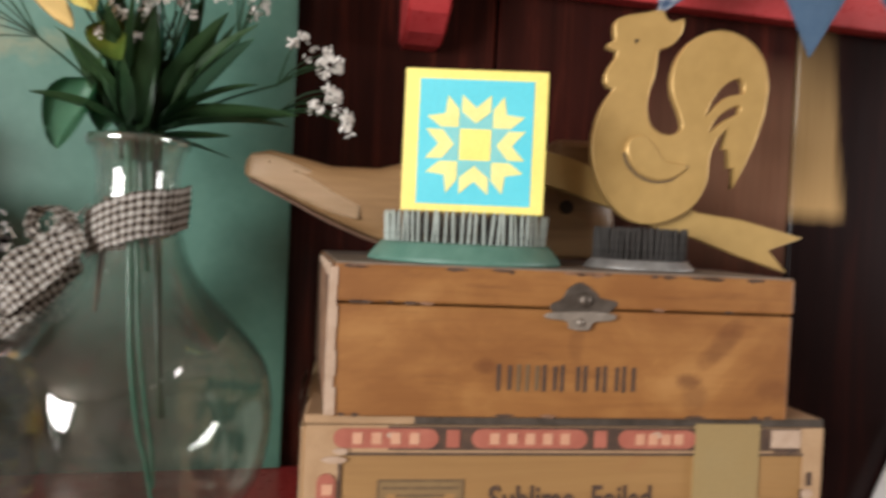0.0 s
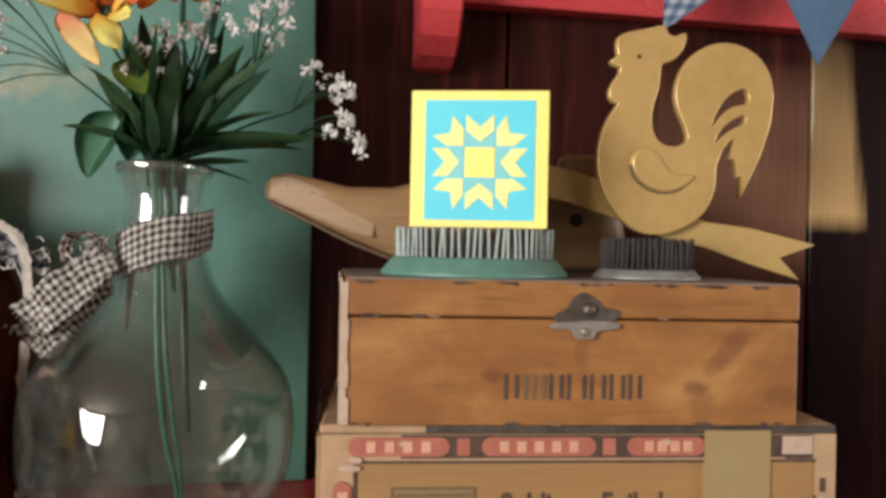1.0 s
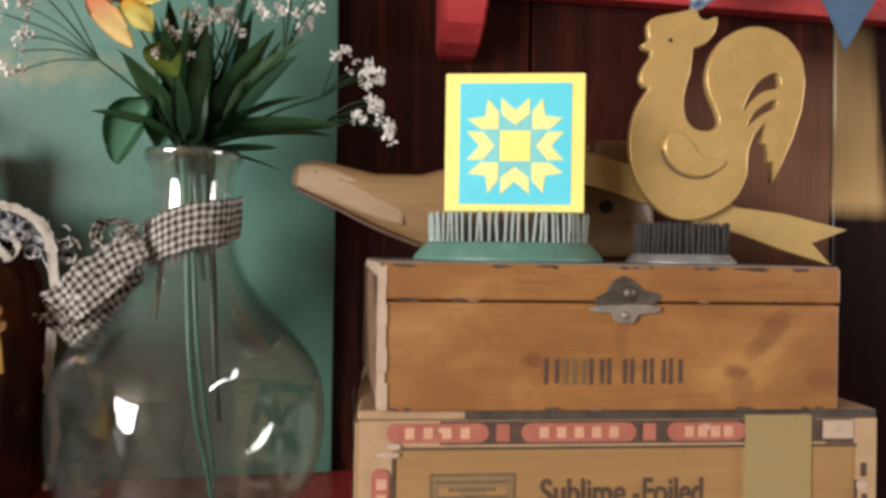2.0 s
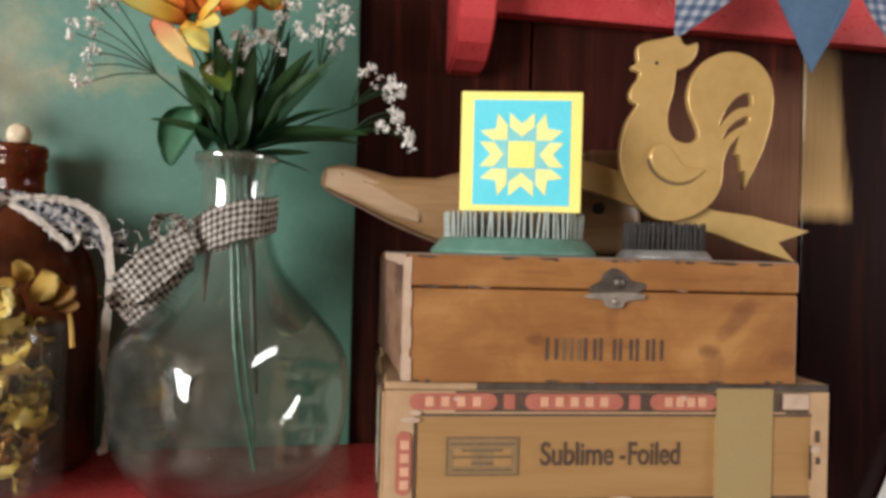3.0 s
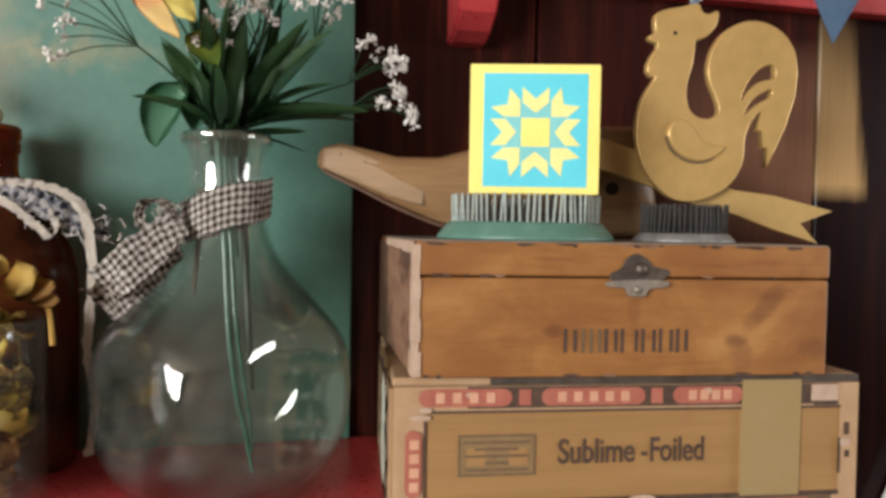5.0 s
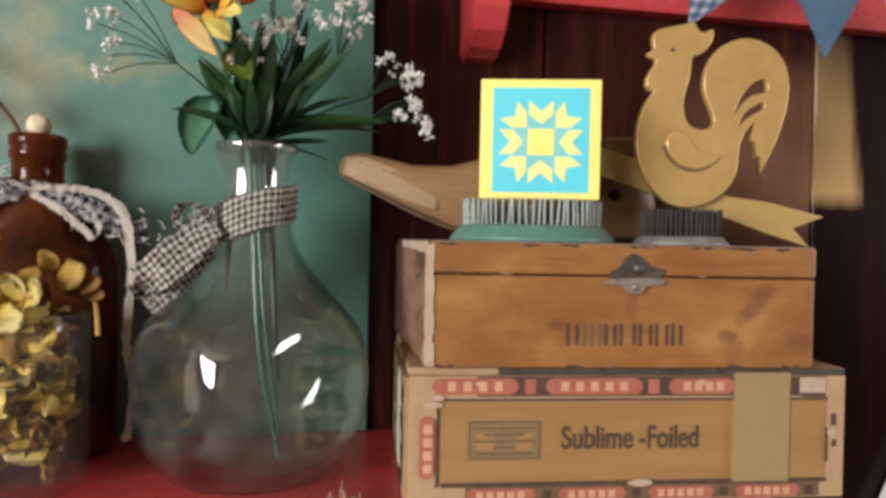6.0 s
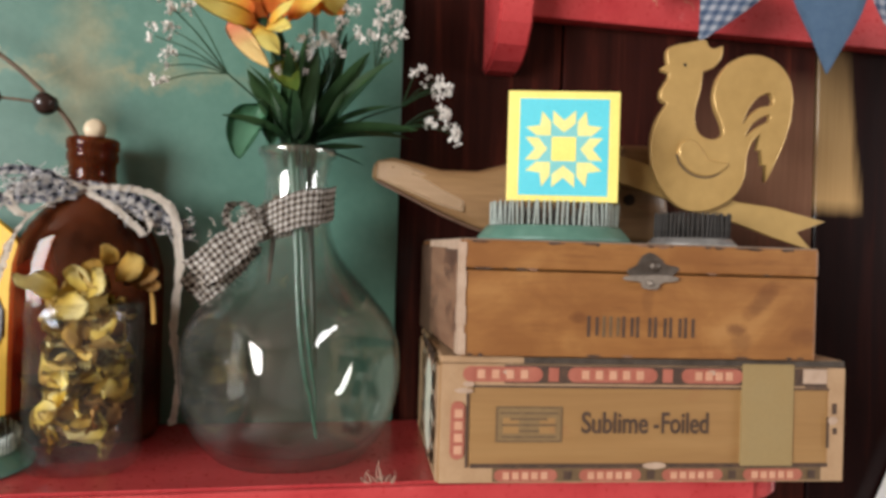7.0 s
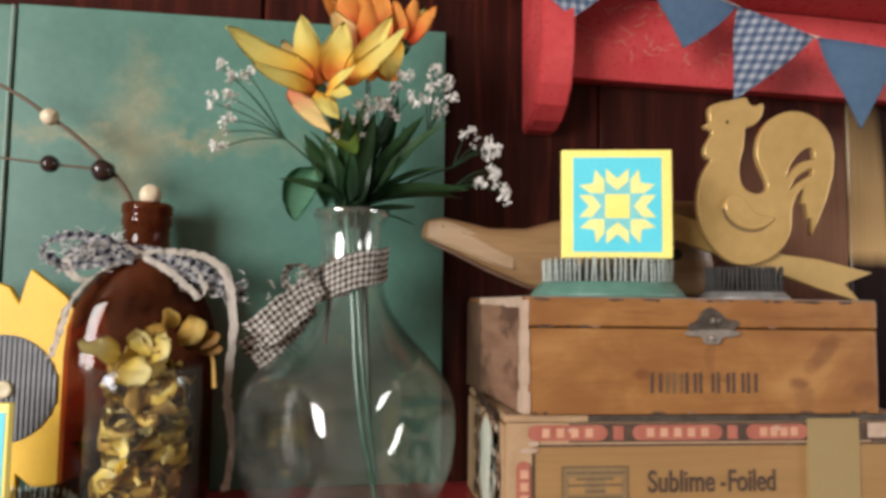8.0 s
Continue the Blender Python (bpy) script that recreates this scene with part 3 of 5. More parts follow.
def upper_box():
    ob = thing("cigar_box", "brown cedar cigar box with tin latch, stacked on another box", "box")
    a, w, d, z0, zs, z1 = 0.0015, 0.2300, 0.165, 1.3755, 1.4285, LID
    rnd, w_box = random.Random(2), w

    def askew(bm):
        """The left end runs a little outwards towards the back."""
        for v in bm.verts:
            if v.co.x < 0.1:
                v.co.x -= 0.0112 * max(0.0, v.co.y) / d
        return bm

    part("body", askew(block(a, w, 0, d, z0, zs - 0.0006, 0.0012)), M_CEDAR, ob)
    part("lid", askew(block(a - 0.0004, w + 0.0004, -0.0005, d, zs + 0.0003, z1, 0.0014)), M_CEDAR, ob)
    part("lid_top", askew(block(a + 0.0008, w - 0.0006, 0.0006, d - 0.001, z1 - 0.0004, z1 + 0.0006)), M_LID_TOP, ob, "grey worn top of the lid")
    part("end_panel", askew(block(a - 0.0016, a - 0.0003, 0.004, 0.112, z0 + 0.001, z1 - 0.003)), M_CEDAR_END, ob, "faded end panel")
    part("end_panel", askew(block(a - 0.0016, a - 0.0003, 0.112, d - 0.002, z0 + 0.001, z1 - 0.003)), M_LAST_SOLE, ob, "dark back part of the end")
    # torn remains of pale edging paper along the corner and the end's rim
    z = z0 + 0.001
    while z < z1 - 0.003:
        h = rnd.uniform(0.005, 0.013)
        wd = rnd.uniform(0.0022, 0.0042)
        strip(ob, "edging_scrap", a - 0.0021, a - 0.0006 + wd * 0.75, z, min(z + h, z1), -0.0006, M_PAPER_WORN)
        part("edging_scrap", askew(block(a - 0.0024, a - 0.0015, -0.0006, wd * 2.2, z, min(z + h, z1))), M_PAPER_WORN, ob)
        z += h
    for y in (0.004, 0.042, 0.078):
        part("edging_scrap", askew(block(a - 0.0024, a - 0.0012, y, y + rnd.uniform(0.034, 0.038), z1 - rnd.uniform(0.004, 0.0065), z1 - 0.0002)), M_PAPER_WORN, ob)
    # worn, grimy nicks along the lid's edges and the front's foot
    for i in range(34):
        x, w = rnd.uniform(0.004, w_box - 0.012), rnd.uniform(0.003, 0.013)
        z, h = rnd.choice(((z1 - 0.0012, 0.0011), (zs + 0.0006, 0.0009), (z1 - 0.0010, 0.0008), (z0 + 0.0012, 0.0010)))
        nick = outline([[(0, 0), (w * 0.3, -h * rnd.uniform(0.4, 1.2)), (w * 0.7, -h * rnd.uniform(0.3, 1.3)), (w, 0), (w * 0.6, h * 0.8), (w * 0.2, h * 0.7)]], 0.0004)
        mat = M_INK if rnd.random() < 0.75 else M_CEDAR_END
        dressed(nick, "nick", mat)
        part("nick", nick, mat, ob, m=pose(x, -0.0006, z))
    # eight stamped bars in place of the maker's name
    zb, hb = 1.3885, 0.0128
    widths = (0.0072, 0.0034, 0.0066, 0.0072, 0.0098, 0.0082, 0.0080, 0.0068)
    x = 0.0795
    for i, bw in enumerate(widths):
        bm = bmesh.new()
        s = 0.0019
        if bw < 0.004:
            block(x + 0.0008, x + 0.0008 + s, -0.0004, 0.0004, zb, zb + hb, bm=bm)
        else:
            block(x, x + s, -0.0004, 0.0004, zb, zb + hb, bm=bm)
            block(x + bw - s, x + bw, -0.0004, 0.0004, zb + hb * 0.04, zb + hb * 0.96, bm=bm)
        part("stamped_bar", bm, M_INK_SOFT if i in (1, 2) else M_INK, ob)
        x += bw + 0.0017
    latch = part("latch", outline([rounded([(-0.014, 0.0005), (-0.0145, 0.0035), (-0.009, 0.0065), (-0.006, 0.0115), (0, 0.0145), (0.007, 0.0105), (0.010, 0.0075), (0.0185, 0.0055), (0.016, 0.0015), (0.010, -0.001), (0, -0.002), (-0.009, -0.001)], 4)], 0.0008, 0.0002, 1),
                 M_STEEL_DARK, ob, "blackened tin latch plate", m=pose(0.1185, -0.0010, 1.427))
    dressed(latch.data, "latch", M_STEEL_DARK)
    clasp = outline([rounded([(-0.0165, -0.0006), (-0.0165, -0.0030), (-0.0070, -0.0042), (-0.0048, -0.0078), (0.0040, -0.0082), (0.0066, -0.0045), (0.0165, -0.0030), (0.0165, -0.0002), (0.0065, 0.0008), (-0.0060, 0.0004)], 4)], 0.0014, 0.0003, 1)
    dressed(clasp, "clasp_bar", M_STEEL)
    part("clasp_bar", clasp, M_STEEL, latch, "pale worn tin clasp", m=pose(0, -0.0014, 0))
    part("knob", lathe([(0.0, -0.0), (0.0036, 0.0), (0.0036, 0.0012), (0.0024, 0.0026), (0.0, 0.003)], 16), M_STEEL_DARK, latch, smooth=True, m=pose(0.002, -0.0004, 0.0062, 90))
    part("rivet", lathe([(0.0, 0.0), (0.0022, 0.0), (0.0018, 0.0016), (0.0, 0.002)], 12), M_STEEL, latch, smooth=True, m=pose(-0.0005, -0.0018, -0.0045, 90))
    return ob


def lower_box():
    ob = thing("cigar_box", "tan cigar box with red printed edging paper on red shelf", "box")
    x0, x1, y0, y1, z0, z1 = -0.010, 0.2550, 0.0070, 0.155, SHELF + 0.0005, 1.3735
    part("body", block(x0, x1, y0, y1, z0, z1 - 0.004, 0.0015), M_CARD, ob)
    part("lid", block(x0, x1, y0 - 0.0005, y1, z1 - 0.0036, z1 + 0.0012, 0.0015), M_PAPER, ob)
    strip(ob, "lid_edge", 0.042, 0.2545, z1 - 0.0030, z1 + 0.0010, y0 - 0.0006, M_STEEL_DARK, "dark strip along the lid")
    f = y0
    # cream edging paper round the front, with a notched inner corner
    for nm, a, b, c, d in (("edging_top", x0 + 0.001, 0.2555, 1.3565, 1.3698), ("edging_base", x0 + 0.001, 0.2555, z0 + 0.0005, 1.3068), ("edging_side", x0 + 0.001, 0.0075, 1.3068, 1.3565), ("edging_side", 0.2445, 0.2555, 1.3068, 1.3565)):
        strip(ob, nm, a, b, c, d, f, M_PAPER)
    strip(ob, "printed_band", 0.030, 0.2425, 1.3580, 1.3695, f - 0.0005, M_INK, "black printed band with red lozenges")
    strip(ob, "printed_line", 0.009, 0.2445, 1.3555, 1.3568, f - 0.0005, M_INK)
    strip(ob, "printed_line", 0.0068, 0.0082, 1.306, 1.353, f - 0.0005, M_INK)
    strip(ob, "printed_line", 0.010, 0.2445, 1.3058, 1.3082, f - 0.0005, M_INK)
    strip(ob, "printed_line", 0.2438, 0.2450, 1.318, 1.338, f - 0.0005, M_INK)

    def lozenge(x, z, w, h, material, up=False, name="lozenge"):
        q = h / 2
        pts = [(sx * (w / 2 - q + q * math.sin(a)), q * math.cos(a)) for sx, way in ((1, 1), (-1, -1)) for a in [math.pi * (k if way > 0 else 6 - k) / 6 for k in range(7)]]
        p = part(name, outline([pts], 0.0006), material, ob, m=pose(x, f - 0.0011, z, 0, 90 if up else 0, 0))
        dressed(p.data, name, material)
        return p

    rnd = random.Random(4)
    for x, w, n in ((0.029, 0.050, 4), (0.0990, 0.058, 5), (0.1645, 0.041, 4)):
        lozenge(x, 1.3638, w, 0.0094, M_LABEL_RED)
        for i in range(n):
            bx = x - w / 2 + 0.009 + (w - 0.014) * i / n
            strip(ob, "print_bar", bx, bx + 0.0046, 1.3612, 1.3666, f - 0.0014, M_LABEL_PINK)
    for x in (0.0577, 0.1315):
        strip(ob, "print_bar", x, x + 0.0065, 1.3595, 1.3680, f - 0.0010, M_LABEL_RED)
    strip(ob, "printed_band", 0.024, 0.240, 1.2972, 1.3056, f - 0.0004, M_INK_SOFT, "worn dark printed band along the base")
    for i in range(4):
        x = 0.045 + 0.054 * i
        lozenge(x, 1.3012, 0.040, 0.0074, M_LABEL_RED)
        for k in range(5):
            bx = x - 0.0145 + 0.006 * k
            strip(ob, "print_bar", bx, bx + 0.004, 1.2990, 1.3034, f - 0.0014, M_LABEL_PINK)
        strip(ob, "print_bar", x + 0.024, x + 0.029, 1.2985, 1.3040, f - 0.0010, M_INK)
    lozenge(0.0015, 1.329, 0.036, 0.0088, M_LABEL_RED, True)
    for k in range(4):
        strip(ob, "print_bar", -0.0005, 0.0045, 1.3145 + 0.0075 * k, 1.3195 + 0.0075 * k, f - 0.0014, M_LABEL_PINK)
    strip(ob, "print_bar", 0.2470, 0.2500, 1.3400, 1.3470, f - 0.0005, M_INK)
    strip(ob, "print_bar", 0.2478, 0.2505, 1.3270, 1.3310, f - 0.0005, M_INK)
    strip(ob, "print_bar", 0.228, 0.2425, 1.3572, 1.3592, f - 0.0008, M_INK)
    strip(ob, "torn_paper", 0.226, 0.242, 1.3598, 1.3690, f - 0.0012, M_PAPER_WORN)
    part("tax_strip", block(0.1845, 0.2195, f - 0.0018, f + 0.0006, 1.3070, 1.3720), M_TAPE, ob, "faded grey-green tax strip pasted over the edge")
    # torn white corners of the edging
    for x, z, w, h in ((-0.001, 1.3515, 0.013, 0.004), (0.004, 1.3560, 0.008, 0.003), (0.0285, 1.3640, 0.006, 0.003), (0.119, 1.3045, 0.016, 0.005), (0.161, 1.3640, 0.006, 0.004), (0.243, 1.333, 0.008, 0.006)):
        me = outline([rounded([(x + w * (0.5 + 0.5 * math.cos(a) * rnd.uniform(0.7, 1.1)), z + h * (0.5 + 0.5 * math.sin(a) * rnd.uniform(0.7, 1.1))) for a in (0, 1, 2, 3, 4.2, 5.2)], 2)], 0.0005)
        dressed(me, "torn_paper", M_PAPER_WORN)
        part("torn_paper", me, M_PAPER_WORN, ob, m=pose(0, f - 0.0016, 0))
    # stamp
    sx0, sx1, sz0, sz1 = 0.0255, 0.0675, 1.3215, 1.3437
    for a, b, c, d in ((sx0, sx1, sz0, sz0 + 0.0012), (sx0, sx1, sz1 - 0.0012, sz1), (sx0, sx0 + 0.0012, sz0 + 0.0012, sz1 - 0.0012), (sx1 - 0.0012, sx1, sz0 + 0.0012, sz1 - 0.0012)):
        strip(ob, "stamp_frame", a, b, c, d, f, M_INK_SOFT)
    strip(ob, "stamp_ground", sx0 + 0.0012, sx1 - 0.0012, sz0 + 0.0012, sz1 - 0.0012, f + 0.0002, M_STAMP)
    for a, b in ((0.030, 0.040), (0.053, 0.063)):
        strip(ob, "stamp_panel", a, b, sz0 + 0.0055, sz1 - 0.0070, f + 0.0001, M_CARD)
    for k, (a, b) in enumerate(((0.028, 0.065), (0.0345, 0.058), (0.029, 0.064), (0.040, 0.053), (0.029, 0.064))):
        z = sz1 - 0.0048 - 0.0037 * k
        strip(ob, "stamp_bar", a, b, z, z + 0.0014, f, M_INK_SOFT)
    for text, x, w in (("Sublime", 0.1015, 0.043), ("-", 0.1285, 0.0032), ("Foiled", 0.1475, 0.031)):
        me = lettering(text, 0.0135, 1.0, 0.0003)
        xs = [v.co.x for v in me.vertices]
        me.transform(Matrix.Diagonal((w / (max(xs) - min(xs)), 1, 1, 1)))
        me.transform(Matrix.Translation((-(max(xs) + min(xs)) / 2 * w / (max(xs) - min(xs)), 0, 0)))
        dressed(me, "lettering", M_INK)
        part("lettering", me, M_INK, ob, m=pose(x, f - 0.0004, 1.3275))
    # the end: pale oval print between paper strips
    part("end_paper", block(x0 - 0.0012, x0, 0.008, y1 - 0.004, z0 + 0.001, 1.3685), M_PAPER, ob)
    me = outline([rounded([(0.030 * math.cos(a), 0.031 * math.sin(a)) for a in [k * math.pi / 6 for k in range(12)]], 2)], 0.0008)
    dressed(me, "end_print", M_LABEL_GREEN)
    part("end_print", me, M_LABEL_GREEN, ob, "pale green oval print with scrolls", m=pose(x0 - 0.0014, 0.060, 1.334, 0, 0, 90))
    for r0 in (0.0325, 0.036):
        pts = [(x0 - 0.0016, 0.060 + r0 * math.cos(a), 1.334 + (r0 - 0.001) * math.sin(a)) for a in [k * math.pi / 10 for k in range(21)]]
        part("print_ring", tube(pts, 0.0007, None, 4, 2), M_INK if r0 > 0.034 else M_PAPER_WORN, ob)
    for k, (mat, y) in enumerate(((M_PAPER_WORN, 0.016), (M_INK, 0.021), (M_LABEL_GREEN, 0.026), (M_INK, 0.032), (M_PAPER_WORN, 0.037), (M_INK, 0.043), (M_LABEL_GREEN, 0.090), (M_INK, 0.098), (M_PAPER_WORN, 0.106), (M_INK, 0.114))):
        pts = [(x0 - 0.0022, y + 0.004 * math.sin(2.2 * q + k), z0 + 0.006 + 0.066 * q / 4) for q in range(5)]
        part("print_scroll", ribbon(pts, [(0, 0.0022 if mat is not M_INK else 0.0009, 0.0004)] * 5, 0.0004, 4), mat, ob)
    part("torn_flap", ribbon([(x0 - 0.002, 0.020, 1.371), (x0 - 0.004, 0.060, 1.375), (x0 - 0.003, 0.10, 1.376)], [(0.0, 0.0, 0.003)] * 3, 0.0006, 5, 0.0006, 3), M_INK, ob, "dark torn paper flap")
    return ob


lower_box()
upper_box()

# ---- flower frogs and quilt blocks ----


def flower_frog(x, y, z, r, h, rim, m_base, m_pin, n_rings, label, group, pin_r=0.0007, foot=0.0096, pitch=0.0036):
    ob = thing("flower_frog", label, "flower frog", pose(x, y, z), group)
    part("base", lathe([(0.0, 0.0), (r, 0.0), (r, foot * 0.16), (r * 0.985, foot * 0.3), (rim * 1.05, foot * 0.86), (rim * 1.02, foot * 1.04), (rim * 0.97, foot), (0, foot)], 56), m_base, ob, smooth=True)
    rnd = random.Random(int(r * 10000))
    shared = mesh_of(lathe([(pin_r, 0.0), (pin_r, h - 0.0022), (pin_r * 0.3, h)], 6, True), "pin", m_pin)
    # inner pins all use the dark metal: shade between the rows painted in
    inner = mesh_of(lathe([(pin_r * 0.8, 0.0), (pin_r * 0.8, h - 0.0024), (pin_r * 0.3, h - 0.0004)], 6, True), "pin", M_PIN_DARK)
    for k in range(n_rings):
        rr = rim * (0.965 - 0.13 * k)
        n = int(2 * math.pi * rr / (pitch if k == 0 else pitch * 1.15))
        for i in range(n):
            a = 2 * math.pi * (i + 0.5 * (k % 2) + rnd.uniform(-0.16, 0.16)) / n
            part("pin", shared if k == 0 else inner, m_pin, ob, m=pose(rr * math.cos(a), rr * math.sin(a), foot - 0.0006, rnd.gauss(0, 2.6), rnd.gauss(0, 2.6)))
    return ob


flower_frog(0.0700, 0.0525, LID + 0.0008, 0.0520, 0.0172, 0.0445, M_FROG, M_PIN, 3, "green enamelled flower frog with metal pins on a cigar box", "flower frogs", 0.0007)
flower_frog(0.1685, 0.0500, LID + 0.0008, 0.0300, 0.0185, 0.0256, M_LEAD, M_PIN_DARK, 4, "small grey lead flower frog with blackened pins, on a cigar box", "flower frogs", 0.00075, 0.0050, 0.0030)
flower_frog(-0.3190, 0.0420, SHELF + 0.0008, 0.0560, 0.0120, 0.0480, M_FROG, M_PIN, 2, "green enamelled flower frog with metal pins, on the red shelf", "flower frogs", 0.0007)


def quilt_block(m, s, label, border=27.0):
    """A painted wooden block with a star of chevrons, standing on its edge; x right, z up from its foot."""
    ob = thing("quilt_block", label, "wooden block", m, "painted quilt blocks")
    u = s / 245.0
    part("block", block(-s / 2, s / 2, -0.004, 0.0015, 0, s, 0.0006, 2), M_YELLOW, ob)
    c, hw = (1 * u, 0.0, s / 2 - 6 * u), (122.5 - border + 2.5) * u
    part("field", block(c[0] - hw, c[0] + hw, -0.0044, -0.003, c[2] - 107 * u + 4 * u, c[2] + 107 * u + 4 * u), M_CYAN, ob, "turquoise painted field")
    part("star_centre", block(c[0] - 27 * u, c[0] + 27 * u, -0.0048, -0.004, c[2] - 27 * u, c[2] + 27 * u), M_YELLOW, ob)

    def flat(name, pts, material, y):
        me = outline([[(c[0] + x * u, c[2] - z * u) for x, z in pts]], 0.0004)
        dressed(me, name, material)
        part(name, me, material, ob, m=pose(0, y, 0))

    for k in range(4):
        co, si = (1, 0, -1, 0)[k], (0, 1, 0, -1)[k]

        def turn(pts):
            return [(x * co - z * si, x * si + z * co) for x, z in pts]

        flat("chevron", turn([(-25, -85), (0, -63), (25, -85), (25, -56), (0, -36), (-25, -56)]), M_PALE_YELLOW, -0.0046)
        flat("chevron", turn([(29, -29), (29, -60), (47, -84), (52, -53), (83, -49), (60, -29)]), M_PALE_YELLOW, -0.0046)
        flat("infill", turn([(-27, -29), (-27, -54), (0, -34), (27, -54), (27, -29)]), M_TEAL, -0.0045)
    return ob


quilt_block(pose(0.0690, 0.0300, LID + 0.0265, 0, 0, -10), 0.0722, "yellow and turquoise quilt-star block standing in a green flower frog")
quilt_block(pose(-0.3325, 0.0180, SHELF + 0.0140, 0, 0, -4), 0.0722, "yellow and turquoise quilt block in a flower frog on shelf", 10.0)

# ---- rooster on a ribbon ----


def rooster():
    ob = thing("rooster_ornament", "gold-painted wooden rooster and swallow-tailed ribbon on a cigar box", "ornament", pose(0, 0.0715, 0.0040))
    g = 0.00024

    def grid(pts):
        out = []
        for a, b in pts:
            x = 0.169 + (a - 527) * g
            out.append((x, 1.575 - (b - 150) * g + (x - 0.169) * 0.055))
        return out

    def flow(pts):
        return [(p.x, p.y) for p in smooth_path([(x, z, 0) for x, z in grid(pts)], 3)]

    head = [(455, 158), (474, 147), (470, 122), (474, 100), (500, 88), (545, 80), (590, 72), (602, 92), (620, 100), (647, 92), (643, 128), (618, 158), (586, 170)]
    back = [(580, 230), (564, 290), (569, 340), (592, 368), (628, 376), (655, 360), (648, 325), (628, 280), (622, 235), (636, 185), (668, 145), (718, 121), (772, 120), (830, 147), (868, 197), (880, 258)]
    tail = [(873, 325), (850, 400), (820, 465), (797, 509), (797, 456), (784, 458), (780, 411), (767, 409), (776, 358)]
    body = [(750, 385), (733, 430), (729, 490), (702, 545), (652, 580), (590, 596), (530, 585), (482, 546), (446, 490), (429, 430), (429, 370), (446, 312), (477, 264)]
    wattle = [(462, 262), (453, 248), (453, 230), (464, 208), (478, 190), (480, 174), (458, 167)]
    slots = [rounded(grid([(718, 330), (735, 285), (765, 250), (800, 235), (813, 250), (810, 272), (772, 280), (742, 303)]), 3),
             rounded(grid([(729, 367), (745, 335), (775, 312), (803, 303), (803, 321), (772, 336), (747, 354)]), 3)]
    crisp = grid(head[:1]) + flow(head[1:]) + flow(back) + grid(tail) + flow(body) + grid(wattle)
    me = outline([crisp] + slots, 0.0058, 0.0009, 3)
    dressed(me, "rooster", M_GOLD)
    part("rooster", me, M_GOLD, ob, "gold-painted rooster cutout with pierced tail")
    wing = outline([rounded(grid([(511, 420), (521, 385), (550, 376), (580, 397), (612, 438), (672, 452), (640, 482), (590, 490), (540, 466)]), 5)], 0.0044, 0.0019, 4)
    dressed(wing, "wing", M_GOLD)
    part("wing", wing, M_GOLD, ob, m=pose(0, -0.0032, 0))
    # dark line along the wing's lower edge paints in the groove's shade
    groove = smooth_path([Vector((x, -0.0031, z)) for x, z in grid([(508, 420), (520, 450), (550, 478), (590, 492), (630, 488), (655, 470), (674, 452)])], 6)
    part("wing_groove", tube([tuple(p) for p in groove], 0.0008, 0.0006, 6, 1), M_TWIG, ob)
    eye = grid([(527, 150)])[0]
    part("eye", lathe([(0, 0), (0.0013, 0), (0.0011, 0.0007), (0, 0.0009)], 14), M_BLACK, ob, smooth=True, m=pose(eye[0], -0.0028, eye[1], 90))
    top = [(0.085, 1.516), (0.130, 1.507), (0.155, 1.500), (0.185, 1.489), (0.217, 1.4775), (0.245, 1.4745), (0.287, 1.465), (0.264, 1.4565)]
    low = [(0.277, 1.4430), (0.245, 1.452), (0.215, 1.462), (0.190, 1.467), (0.163, 1.477), (0.130, 1.487), (0.085, 1.496)]
    band = outline([top + low], 0.004, 0.0006, 1)
    dressed(band, "ribbon_band", M_GOLD_FLAT)
    part("ribbon_band", band, M_GOLD_FLAT, ob, "flat gold-painted swallow-tailed ribbon", m=pose(0, 0.0070, 0))
    return ob


rooster()


